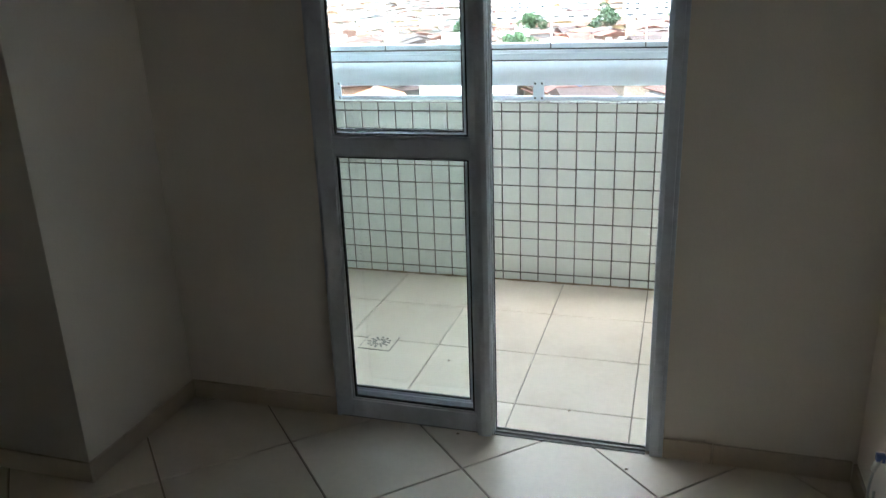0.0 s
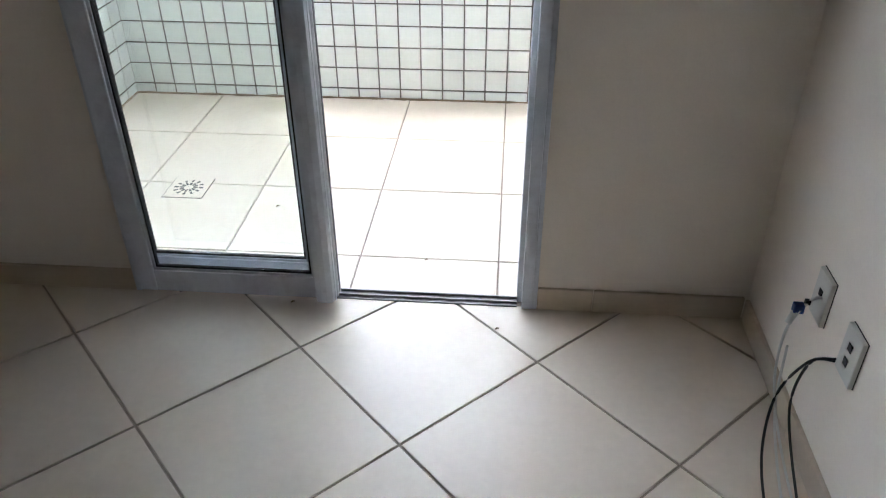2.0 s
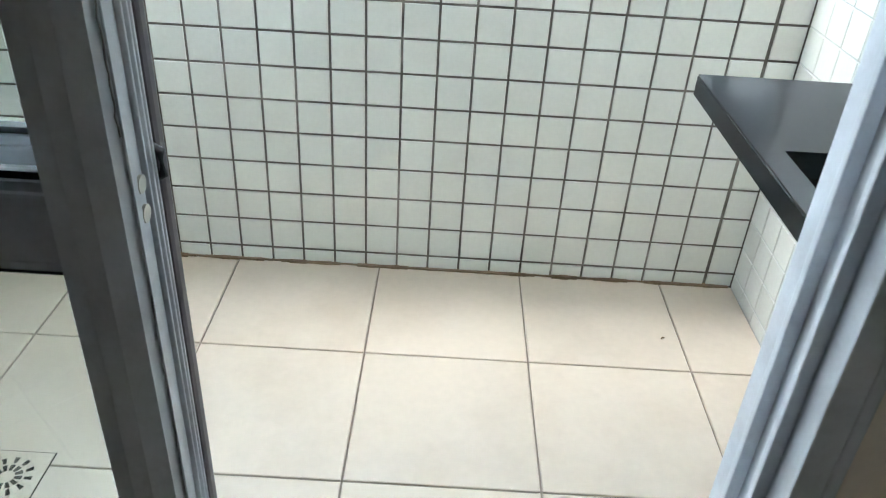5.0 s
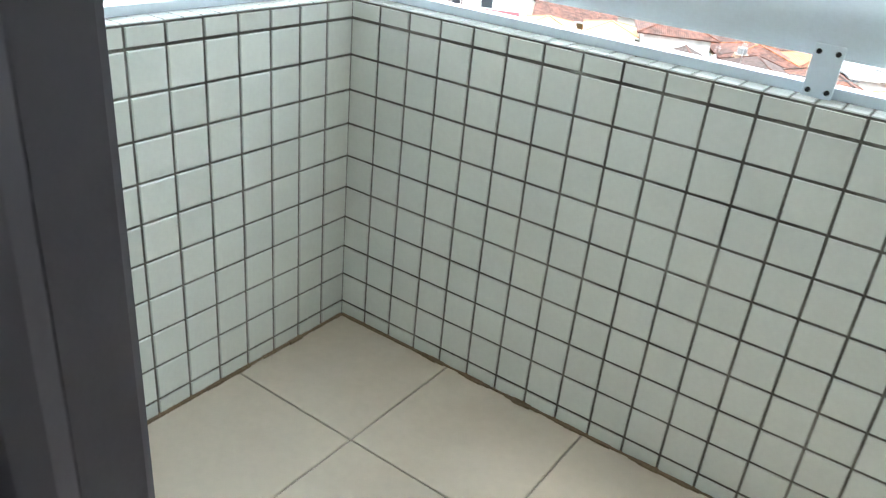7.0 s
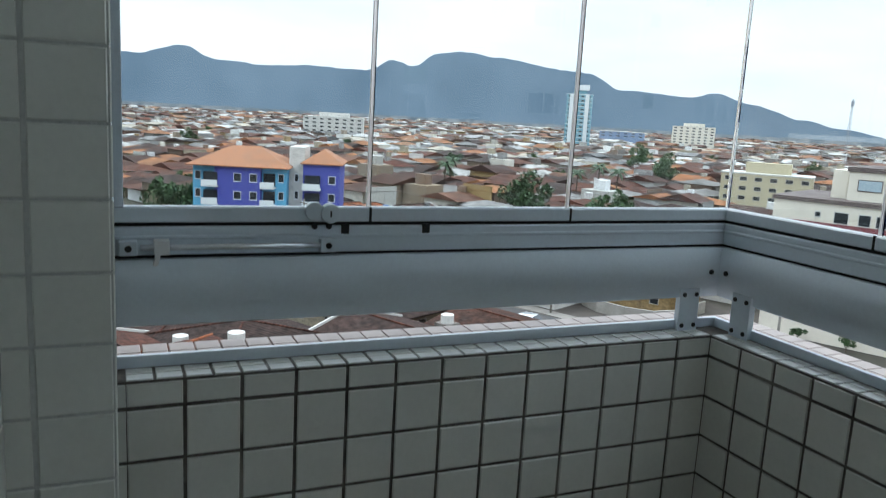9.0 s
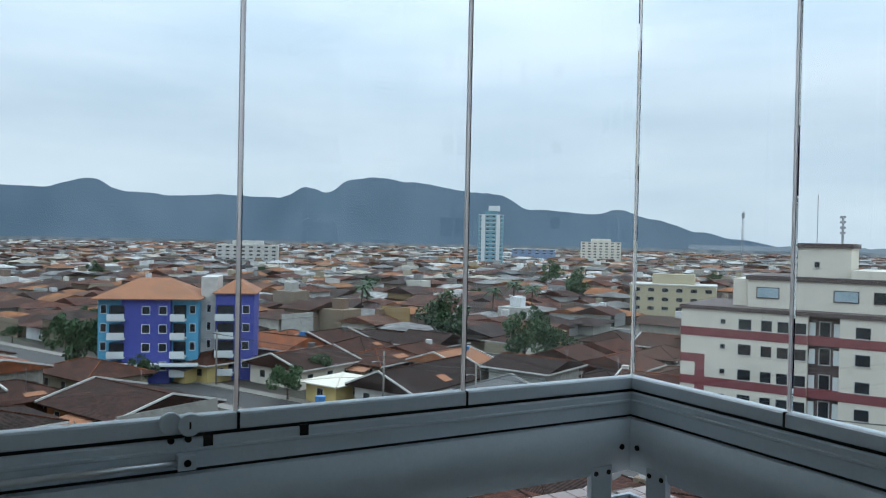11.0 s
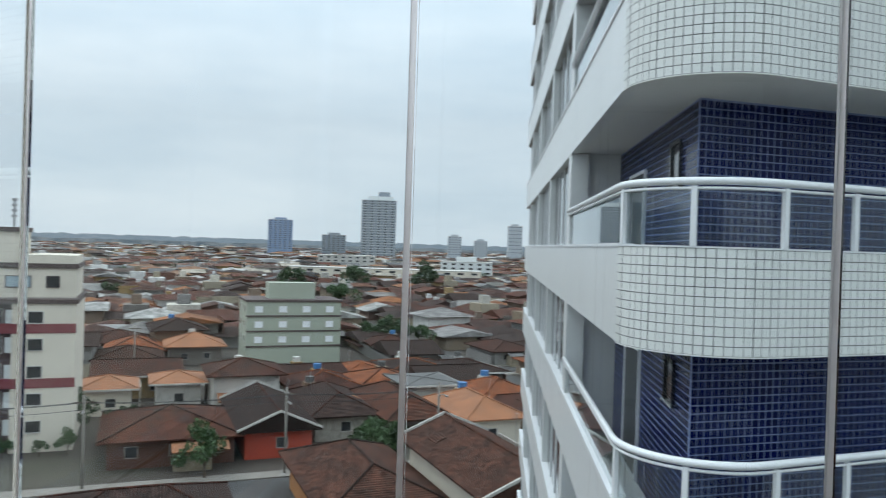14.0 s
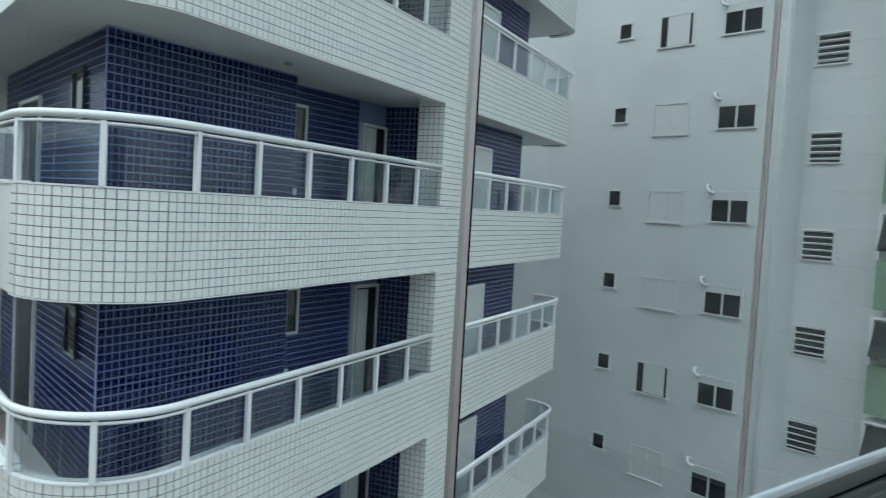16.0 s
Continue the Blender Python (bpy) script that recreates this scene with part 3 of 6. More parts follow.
# ---- sockets and loose cables on the room's right wall ----


def socket_plate(y, z, blank):
    s = thing("socket_plate", "ivory plastic wall socket plate, standing proud of the wall", "socket", Matrix.Translation((2.525, y, z)), "wall sockets")
    b = Builder().box(-0.012, 0.0, -0.038, 0.038, -0.058, 0.058)
    part("plate", b.mesh("plate", M_PLASTIC, 0.003), s)
    # thin black sheet drawn as the shade between plate and wall
    part("back_box", box_mesh("back_box", M_RUBBER, -0.002, 0.0, -0.0385, 0.0385, -0.0585, 0.0585), s, "black sheet for the shade behind the plate")
    for dz in ((0.018, -0.018) if blank else (0.01,)):
        part("slot", box_mesh("slot", M_CABLEB, -0.0135, -0.0115, -0.008, 0.010, dz - 0.009, dz + 0.009, 0.001), s, "dark socket slot")
    return s


socket_plate(-2.005, 0.385, False)
socket_plate(-2.19, 0.375, True)


def cable(name, pts, r, mat, label):
    """A smooth hanging cable through the points."""
    P = [Vector(p) for p in pts]
    out = []
    for i in range(len(P) - 1):
        p0, p1, p2, p3 = P[max(i - 1, 0)], P[i], P[i + 1], P[min(i + 2, len(P) - 1)]
        for j in range(8):
            t = j / 8
            out.append(0.5 * (2 * p1 + (p2 - p0) * t + (2 * p0 - 5 * p1 + 4 * p2 - p3) * t * t + (3 * p1 - p0 - 3 * p2 + p3) * t ** 3))
    out.append(P[-1])
    return tagged(new(name, Builder().tube(out, r, 8).mesh(name, mat, smooth=True)), label, "cable", "loose cables")


cable("cable", [(2.515, -2.005, 0.385), (2.48, -2.02, 0.37), (2.45, -2.03, 0.29), (2.455, -2.06, 0.14), (2.47, -2.22, 0.02), (2.46, -2.5, 0.005), (2.42, -2.62, 0.005)], 0.0032, M_CABLEW, "white cable hanging from a wall socket to the floor")
cable("cable", [(2.515, -2.15, 0.33), (2.47, -2.13, 0.30), (2.43, -2.12, 0.18), (2.41, -2.2, 0.05), (2.40, -2.4, 0.006), (2.43, -2.62, 0.006)], 0.0032, M_CABLEB, "black cable hanging from a wall socket to the floor")
cable("cable", [(2.515, -2.15, 0.325), (2.48, -2.12, 0.29), (2.465, -2.13, 0.16), (2.47, -2.28, 0.03), (2.46, -2.42, 0.006), (2.39, -2.58, 0.006)], 0.0032, M_CABLEB, "black cable hanging from a wall socket to the floor")
cable("cable", [(2.46, -2.04, 0.27), (2.46, -2.08, 0.10), (2.45, -2.25, 0.006), (2.44, -2.42, 0.005), (2.46, -2.66, 0.005)], 0.0032, M_CABLEW, "pale cable lying along the wall")
plug = thing("plug", "small blue connector with a black clip hanging at a wall socket", "plug", Matrix.Translation((2.47, -2.015, 0.365)))
part("lead", Builder().tube([(0.046, 0.0, 0.024), (0.034, 0.0, 0.026), (0.018, -0.001, 0.014)], 0.0035, 8).mesh("lead", M_CABLEW, smooth=True), plug)
part("clip", box_mesh("clip", M_CABLEB, 0.010, 0.022, -0.006, 0.005, 0.006, 0.018, 0.002), plug, "black clip")
part("body", Builder().box(-0.012, 0.011, -0.010, 0.008, -0.016, 0.007).mesh("body", M_BLUEC, 0.003), plug, "blue plastic connector body")
part("collar", Builder().tube([(-0.006, -0.003, -0.014), (-0.018, -0.012, -0.040)], 0.0075, 10).mesh("collar", M_PLASTIC, smooth=True), plug)

for x, y in ((1.78, -2.50), (1.80, -1.70), (1.18, -1.62), (0.98, -1.05), (2.2, -0.30), (1.56, -1.36)):
    chip = Builder().tube([(x, y, 0.0), (x + 0.004, y + 0.002, 0.004), (x + 0.009, y + 0.004, 0.002)], 0.0024, 6)
    tagged(new("debris", chip.mesh("debris", M_DIRT)), "small brown crumb of dirt on the tiles", "debris", "crumbs")

# ---- floor drain ----
drain = thing("floor_drain", "square white floor drain with a round slotted grate", "drain", Matrix.Translation((0.608, -0.937, 0.0)))
part("plate", box_mesh("plate", M_FTILE, -0.075, 0.075, -0.075, 0.075, 0.0, 0.003, 0.001), drain)
part("rim", box_mesh("rim", M_RUBBER, -0.078, 0.078, -0.078, 0.078, -0.001, 0.001), drain, "dark gap around the drain")
ring = Builder()
for i in range(12):
    a = math.pi * i / 6
    for r0, r1 in ((0.018, 0.034), (0.040, 0.056)):
        ring.add([(r0, -0.003, 0.0042), (r1, -0.005, 0.0042), (r1, 0.005, 0.0042), (r0, 0.003, 0.0042), (r0, -0.003, 0.003), (r1, -0.005, 0.003), (r1, 0.005, 0.003), (r0, 0.003, 0.003)],
                 [(0, 1, 2, 3), (0, 4, 5, 1), (1, 5, 6, 2), (2, 6, 7, 3), (3, 7, 4, 0)], pose(0, 0, 0, 0, 0, math.degrees(a)))
part("grate", ring.mesh("grate", M_RUBBER), drain, "ring of dark slots")

# ---- stone counter with a sink on the tiled side wall ----
CZ = 0.85
counter = thing("stone_counter", "black granite counter with a cut-out sink on a tiled wall", "counter", Matrix.Translation((2.495, -0.9, 0.0)))
cx0, cy0, cy1 = 2.075 - 2.495, -1.40 + 0.9, -0.46 + 0.9
hx0, hx1, hy0, hy1 = 2.125 - 2.495, -0.06, -1.15 + 0.9, -0.85 + 0.9
ring_o = [(cx0, cy0), (0.0, cy0), (0.0, cy1), (cx0, cy1)]
ring_i = [(hx0, hy0), (hx1, hy0), (hx1, hy1), (hx0, hy1)]
top = Builder().add([(x, y, z) for z in (CZ - 0.02, CZ) for r in (ring_o, ring_i) for x, y in r],
                    [f for i in range(4) for f in ((i, (i + 1) % 4, 4 + (i + 1) % 4, 4 + i), (8 + i, 12 + i, 12 + (i + 1) % 4, 8 + (i + 1) % 4), (i, 8 + i, 8 + (i + 1) % 4, (i + 1) % 4), (4 + i, 4 + (i + 1) % 4, 12 + (i + 1) % 4, 12 + i))])
part("countertop", top.mesh("countertop", M_GRANITE), counter)
ap = Builder().box(cx0 - 0.002, cx0 + 0.02, cy0, cy1, CZ - 0.046, CZ - 0.004).box(cx0 + 0.02, 0.0, cy1 - 0.02, cy1 + 0.002, CZ - 0.046, CZ - 0.004)
part("apron", ap.mesh("apron", M_GRANITE, 0.002), counter, "black granite front edge")
bowl = Builder().box(hx0, hx1, hy0, hy1, CZ - 0.055, CZ - 0.05).box(hx0 - 0.004, hx0, hy0, hy1, CZ - 0.055, CZ - 0.02).box(hx1, hx1 + 0.004, hy0, hy1, CZ - 0.055, CZ - 0.02)
bowl.box(hx0, hx1, hy0 - 0.004, hy0, CZ - 0.055, CZ - 0.02).box(hx0, hx1, hy1, hy1 + 0.004, CZ - 0.055, CZ - 0.02)
part("sink_bowl", bowl.mesh("sink_bowl", M_GRANITE), counter, "dark stone sink bowl")
for yy in (cy0 + 0.12, cy1 - 0.12):
    br = Builder().box(cx0 + 0.08, 0.0, yy - 0.012, yy + 0.012, CZ - 0.03, CZ - 0.021).box(-0.01, 0.0, yy - 0.012, yy + 0.012, CZ - 0.10, CZ - 0.03)
    part("support_bracket", br.mesh("support_bracket", M_STEEL), counter, "steel bracket under the stone")

# ---- balcony glazing ----
G = 0.08                               # the glass stands this far outside the parapet's inner face
ZR = 1.298                             # top of the lower rail
corner_path = [(-G, -1.315), (-G, G), (RIGHT, G)]
PATHS = {"side": [(-G, -1.315), (-G, G)], "front": [(-G, G), (RIGHT, G)]}
glazing = thing("balcony_glazing", "frameless glass balcony glazing on grey aluminium rails", "glazing", kind="structure")


def along(profile, name, mat, label="", bevel=False, smooth=False):
    """A bar around the balcony's corner; out is towards the room."""
    return part(name, Builder().sweep(corner_path, profile).mesh(name, mat, smooth=smooth), glazing, label)


along([(-0.012, 1.27), (0.016, 1.27), (0.018, 1.272), (0.018, 1.295), (0.014, ZR), (-0.012, ZR)], "pane_channel", M_ALU)
along([(-0.02, 1.262), (0.012, 1.262), (0.012, 1.271), (-0.02, 1.271)], "gap_seal", M_RUBBER, "black slot under the panes")
along([(-0.03, 1.212), (0.020, 1.212), (0.020, 1.240), (0.023, 1.242), (0.023, 1.246), (0.020, 1.248), (0.020, 1.260), (0.017, 1.263), (-0.03, 1.263)], "slide_track", M_ALU)
along([(-0.03, 1.206), (0.016, 1.206), (0.016, 1.213), (-0.03, 1.213)], "track_joint", M_RUBBER, "dark joint")
belly = [(-0.03, 1.078), (0.004, 1.078)] + [(0.004 + 0.046 * math.sin(math.pi * (0.06 + 0.70 * i / 24)), 1.080 + 0.126 * i / 24) for i in range(25)] + [(-0.03, 1.206)]
along(belly, "bowed_rail", M_ALU, "wide bowed aluminium rail", smooth=False)
along([(0.001, 1.002), (0.013, 1.002), (0.012, 1.024), (0.001, 1.024)], "sill_rail", M_ALU)
# weathered cap tiles outside the sill rail
cap_x = box_mesh("cap_tile", M_CAPO, 0.0, 0.0465, 0.0, 0.050, 0.0, 0.010, 0.002)
cap_y = box_mesh("cap_tile", M_CAPO, 0.0, 0.050, 0.0, 0.0465, 0.0, 0.010, 0.002)
for k in range(28):
    for row in range(2):
        part("cap_tile", cap_y, wall_side, at=Matrix.Translation((-0.184 + 0.0525 * row, -1.315 + 0.0495 * k, 1.0)))
for k in range(53):
    for row in range(2):
        part("cap_tile", cap_x, wall_front, at=Matrix.Translation((-0.13 + 0.0495 * k, 0.0815 + 0.0525 * row, 1.0)))

# posts plates with four screws
plate = Builder().box(-0.029, 0.029, -0.006, 0.0, 0.0, 0.105).mesh("plate", M_ALU, 0.002)
screw = Builder().tube([(0, -0.006, 0), (0, -0.0085, 0)], 0.0055, 10).mesh("screw", M_RUBBER)


def bracket(o, turn):
    b = thing("post_bracket", "grey aluminium plate with four dark screws on the parapet", "bracket", pose(*o, 0, 0, turn), "post plates")
    part("plate", plate, b)
    part("stem", box_mesh("stem", M_ALU, -0.02, 0.02, 0.0, 0.02, 0.0, 0.09), b)
    for x in (-0.018, 0.018):
        for z in (0.014, 0.09):
            part("screw", screw, b, "dark screw head", at=Matrix.Translation((x, 0, z)))


for o, turn in (((-0.052, -0.035, 1.002), 90), ((0.035, 0.052, 1.002), 0), ((1.19, 0.052, 1.002), 0), ((2.3, 0.052, 1.002), 0)):
    bracket(o, turn)

pane_h = (ZR - 0.01, 2.56)
SIDE = [-1.30, -0.845, -0.382, 0.078]
FRONT = [-0.078, 0.34, 0.775, 1.25, 1.725, 2.2, 2.485]
for a, c in zip(SIDE, SIDE[1:]):
    w = thing("glass_panel", "tall frameless glass panel of the balcony glazing", "glass panel", group="glazing panels")
    pn = part("pane", box_mesh("pane", M_GLASS, -G - 0.004, -G + 0.004, a + 0.004, c - 0.004, *pane_h), w, "clear glass pane")
    pn.visible_shadow = False
    if c < 0:
        part("edge", box_mesh("edge", M_EDGE, -G - 0.0046, -G + 0.0046, c - 0.0045, c + 0.0015, *pane_h), w, "polished glass edge")
for a, c in zip(FRONT, FRONT[1:]):
    w = thing("glass_panel", "tall frameless glass panel of the balcony glazing", "glass panel", group="glazing panels")
    pn = part("pane", box_mesh("pane", M_GLASS, a + 0.004, c - 0.004, G - 0.004, G + 0.004, *pane_h), w, "clear glass pane")
    pn.visible_shadow = False
    part("edge", box_mesh("edge", M_EDGE, c - 0.0045, c + 0.0015, G - 0.0046, G + 0.0046, *pane_h), w, "polished glass edge")
part("head_rail", Builder().sweep(corner_path, [(-0.03, 2.55), (0.025, 2.55), (0.025, 2.6), (-0.03, 2.6)]).mesh("head_rail", M_ALU), glazing)
part("corner_bead", box_mesh("corner_bead", M_EDGE, -G - 0.005, -G + 0.004, G - 0.004, G + 0.005, ZR, 2.55), glazing, "pale corner joint")
part("end_post", box_mesh("end_post", M_ALU, -G - 0.02, -G + 0.022, -1.315, -1.296, ZR, 2.55, 0.002), glazing)
# joints of the pane channels
for y in SIDE[1:3]:
    part("channel_joint", box_mesh("channel_joint", M_RUBBER, -G + 0.01, -G + 0.0188, y - 0.003, y + 0.002, 1.268, ZR + 0.0005), glazing, "black joint")
for x in FRONT[1:-1]:
    part("channel_joint", box_mesh("channel_joint", M_RUBBER, x - 0.003, x + 0.002, G - 0.0188, G - 0.01, 1.268, ZR + 0.0005), glazing, "black joint")
for y in (-0.897, -0.727):
    part("notch", box_mesh("notch", M_RUBBER, -G + 0.012, -G + 0.0215, y - 0.008, y + 0.008, 1.247, 1.266), glazing, "black notch in the track")
for x, y, z, d in ((-G + 0.02, -1.301, 1.143, (1, 0, 0)), (-0.035, 0.006, 1.150, (1, 0, 0)), (-0.006, 0.035, 1.150, (0, -1, 0))):
    part("screw", Builder().tube([(x, y, z), (x + d[0] * 0.008, y + d[1] * 0.008, z)], 0.006, 10).mesh("screw", M_RUBBER), glazing, "dark screw head")

lockb = thing("pane_lock", "oval grey lock with a keyhole on the pane rail", "lock", Matrix.Translation((-G + 0.018, -0.942, 1.288)))
part("body", Builder().tube([(0, -0.018, 0.004), (0.012, -0.018, 0.004)], 0.018, 20).mesh("body", M_ALU, 0.002, True), lockb)
part("barrel", Builder().tube([(0, 0.012, 0), (0.018, 0.012, 0)], 0.019, 20).mesh("barrel", M_ALU, 0.002, True), lockb)
part("keyhole", box_mesh("keyhole", M_RUBBER, 0.0178, 0.019, 0.0105, 0.0135, -0.006, 0.006), lockb, "dark keyhole")
for dy in (-0.016, 0.012):
    part("screw", Builder().tube([(0.0, dy, -0.026), (0.006, dy, -0.026)], 0.0055, 10).mesh("screw", M_RUBBER), lockb, "dark screw head")
rod = thing("slide_bolt", "polished rod bolt with end blocks on the rail", "bolt", Matrix.Translation((-G + 0.022, -1.11, 1.228)))
part("rod", Builder().tube([(0.014, -0.16, 0), (0.014, 0.17, 0)], 0.0055, 12).mesh("rod", M_CHROME, smooth=True), rod)
for y in (-0.18, 0.175):
    bl = part("end_block", box_mesh("end_block", M_ALU, 0.0, 0.022, y - 0.015, y + 0.015, -0.013, 0.013, 0.002), rod)
    part("screw", Builder().tube([(0.022, y, 0), (0.0245, y, 0)], 0.006, 10).mesh("screw", M_RUBBER), bl, "dark screw head")
part("knob", Builder().box(0.0, 0.026, -0.138, -0.112, -0.012, 0.014).box(0.010, 0.019, -0.1285, -0.1195, -0.040, -0.010, pose(0, 0, 0, -14, 0, 0) @ Matrix.Translation((0, 0.0, -0.032))).mesh("knob", M_WHITE, 0.002), rod, "bright handle of the bolt")

# dirt line where the parapets meet the floor
for x0, x1, y0, y1 in ((0.012, 2.48, -0.011, -0.004), (0.004, 0.011, -1.3, -0.012)):
    d = Builder()
    n = 90 if x1 - x0 > 1 else 50
    for i in range(n):
        t0, t1 = i / n, (i + 1) / n
        a = 0.5 + 0.9 * noise.noise((i * 0.35, 7.0 if n == 90 else 19.0, 0))
        w = 0.003 + 0.011 * max(0.0, a)
        if n == 90:
            d.box(x0 + (x1 - x0) * t0, x0 + (x1 - x0) * t1, y1 - w, y1 + 0.004, 0.0, 0.003 + w * 0.45)
        else:
            d.box(x0 - 0.004, x0 + w, y0 + (y1 - y0) * t0, y0 + (y1 - y0) * t1, 0.0, 0.003 + w * 0.45)
    tagged(new("dirt_line", d.mesh("dirt_line", M_DIRT)), "brown dirt in the joint of parapet and floor", "dirt", kind="stuff")

# ---- the neighbouring tower with rounded balconies ----
STOREY, BAND_T, BAND_H = 2.9, 1.65, 1.1
FD = Vector((0.903, 0.430)).normalized()       # run of its front


def arc(c, r, a0, a1, n):
    return [(c[0] + r * math.cos(radians(a0 + (a1 - a0) * i / n)), c[1] + r * math.sin(radians(a0 + (a1 - a0) * i / n))) for i in range(n + 1)]


NOUT = Vector((FD.y, -FD.x))
na = math.degrees(math.atan2(NOUT.y, NOUT.x)) % 360      # about 295 degrees
CEN = (2.85, 8.29)
LEFT_FAR = 36.0
front_start = (CEN[0] + NOUT.x, CEN[1] + NOUT.y)
front_len = 13.15
front_end = (front_start[0] + FD.x * front_len, front_start[1] + FD.y * front_len)
C2 = (front_end[0] - NOUT.x * 0.8, front_end[1] - NOUT.y * 0.8)
P_LEFT = [(1.85, LEFT_FAR), (1.85, CEN[1])]
P_ARC = arc(CEN, 1.0, 180, na, 12)
P_END = arc(C2, 0.8, na, 360 + 30, 8)
WHOLE = P_LEFT[:1] + P_ARC + P_END
INSET = [(1.93, LEFT_FAR)] + arc(CEN, 0.92, 180, na, 12) + arc(C2, 0.72, na, 360 + 30, 8)
FOOT = INSET + [(P_END[-1][0] - 0.8, P_END[-1][1] + 3.0), (P_END[-1][0] - 0.8, LEFT_FAR)]


def run(path):
    """Cumulative lengths."""
    s = [0.0]
    for a, b in zip(path, path[1:]):
        s.append(s[-1] + math.dist(a, b))
    return s


def at_run(path, lens, s):
    for i in range(len(path) - 1):
        if s <= lens[i + 1] or i == len(path) - 2:
            t = (s - lens[i]) / (lens[i + 1] - lens[i])
            a, b = Vector(path[i]), Vector(path[i + 1])
            return a + (b - a) * t, (b - a).normalized()


def stretch_of(path, s0, s1):
    L = run(path)
    return [tuple(at_run(path, L, s0)[0])] + [p for p, q in zip(path, L) if s0 + 0.01 < q < s1 - 0.01] + [tuple(at_run(path, L, s1)[0])]


FRONTP = P_ARC + P_END                    # from the start of the rounded corner
FL = run(FRONTP)
ARC_LEN = run(P_ARC)[-1]
PIL0, PIL1 = ARC_LEN + math.dist(front_start, (8.66, 9.95)), ARC_LEN + math.dist(front_start, (9.60, 10.42))

tower = thing("apartment_tower", "white tiled apartment tower with rounded balconies and blue tiled core", "building", Matrix.Translation((0, 0, 0)))
FLOORS = range(-7, 5)
tile_v = [(-0.0450, -0.0450, 0), (0.0450, -0.0450, 0), (0.0450, 0.0450, 0), (-0.0450, 0.0450, 0), (-0.0450, -0.0450, 0.003), (0.0450, -0.0450, 0.003), (0.0450, 0.0450, 0.003), (-0.0450, 0.0450, 0.003)]
tile_f = [(4, 5, 6, 7), (0, 1, 5, 4), (1, 2, 6, 5), (2, 3, 7, 6), (3, 0, 4, 7)]
blue_v = [(x * 0.95, y * 0.95, z) for x, y, z in tile_v]
small_tile = Builder().add(tile_v, tile_f).mesh("facade_tile", M_NTILE)
for k in FLOORS:
    zt = BAND_T + STOREY * k
    zb = zt - BAND_H
    near = -3 <= k <= 2
    # parapet bands: painted along the side, tiled round the front
    part("painted_band", Builder().sweep(P_LEFT, [(0.0, zb), (0.0, zt), (-0.16, zt), (-0.16, zb)]).mesh("painted_band", M_NPAINT), tower)
    part("coping", Builder().sweep(P_LEFT, [(0.02, zt - 0.005), (0.02, zt + 0.035), (-0.18, zt + 0.035), (-0.18, zt - 0.005)]).mesh("coping", M_WHITE), tower)
    band = part("tiled_band", Builder().sweep(FRONTP, [(0.0, zb), (0.0, zt), (-0.16, zt), (-0.16, zb)]).mesh("tiled_band", M_NGROUT), tower, "white mosaic parapet band")
    part("coping", Builder().sweep(FRONTP, [(0.012, zt + 0.001), (0.012, zt + 0.02), (-0.17, zt + 0.02), (-0.17, zt + 0.001)]).mesh("coping", M_WHITE), tower)
    part("band_underside", Builder().sweep(FRONTP, [(0.004, zb - 0.014), (0.004, zb - 0.001), (-0.16, zb - 0.001), (-0.16, zb - 0.014)]).mesh("band_underside", M_SOFFIT), tower, "pale painted underside of the band")
    part("floor_slab", Builder().prism(FOOT, zb + 0.02, zb + 0.2).mesh("floor_slab", M_SOFFIT), tower, "pale slab and soffit")
    pil = Builder()
    a, ta = at_run(FRONTP, FL, PIL0)
    b, tb = at_run(FRONTP, FL, PIL1)
    q = [tuple(a), tuple(b), tuple(b - NOUT * 0.5), tuple(a - NOUT * 0.5)]
    part("pillar", pil.prism(q, zt + 0.021, zt + STOREY - BAND_H).mesh("pillar", M_NGROUT), tower)
    if near:
        tl = Builder()
        single = k == 0
        cols = int(FL[-1] / 0.1)
        for c in range(cols):
            p, d = at_run(FRONTP, FL, c * 0.1 + 0.05)
            n = (d.y, -d.x, 0)
            for r in range(11):
                m = facing((p.x, p.y, zb + 0.05 + 0.1 * r), (d.x, d.y, 0), n)
                if single and c < 27:
                    part("facade_tile", small_tile, band, at=m)
                else:
                    tl.add(tile_v, tile_f, m)
        for s in [PIL0 + 0.05 + 0.1 * i for i in range(int((PIL1 - PIL0) / 0.1))]:
            p, d = at_run(FRONTP, FL, s)
            for r in range(18):
                tl.add(tile_v, tile_f, facing((p.x, p.y, zt + 0.08 + 0.1 * r), (d.x, d.y, 0), (d.y, -d.x, 0)))
        for i in range(5):   # the pillar's side towards the open balcony
            p = a - NOUT * (0.05 + 0.1 * i)
            for r in range(18):
                tl.add(tile_v, tile_f, facing((p.x, p.y, zt + 0.08 + 0.1 * r), (NOUT.x, NOUT.y, 0), (-FD.x, -FD.y, 0)))
        tagged(part("mosaic", tl.mesh("mosaic", M_NTILE), tower, "white mosaic tiles"), kind="stuff")
    # railings
    zr = zt + 0.69
    for seg in (stretch_of(P_LEFT + P_ARC[1:] + P_END, LEFT_FAR - 14.6, LEFT_FAR - CEN[1] + PIL0), stretch_of(FRONTP, PIL1, FL[-1])):
        ins = [(x, y) for x, y in seg]
        part("handrail", Builder().tube([(x, y, zr) for x, y in ins], 0.042, 10).mesh("handrail", M_WHITE, smooth=True), tower, "round white handrail")
        part("handrail", Builder().tube([(x, y, zr - 0.075) for x, y in ins], 0.018, 8).mesh("handrail", M_WHITE, smooth=True), tower, "thin white rail")
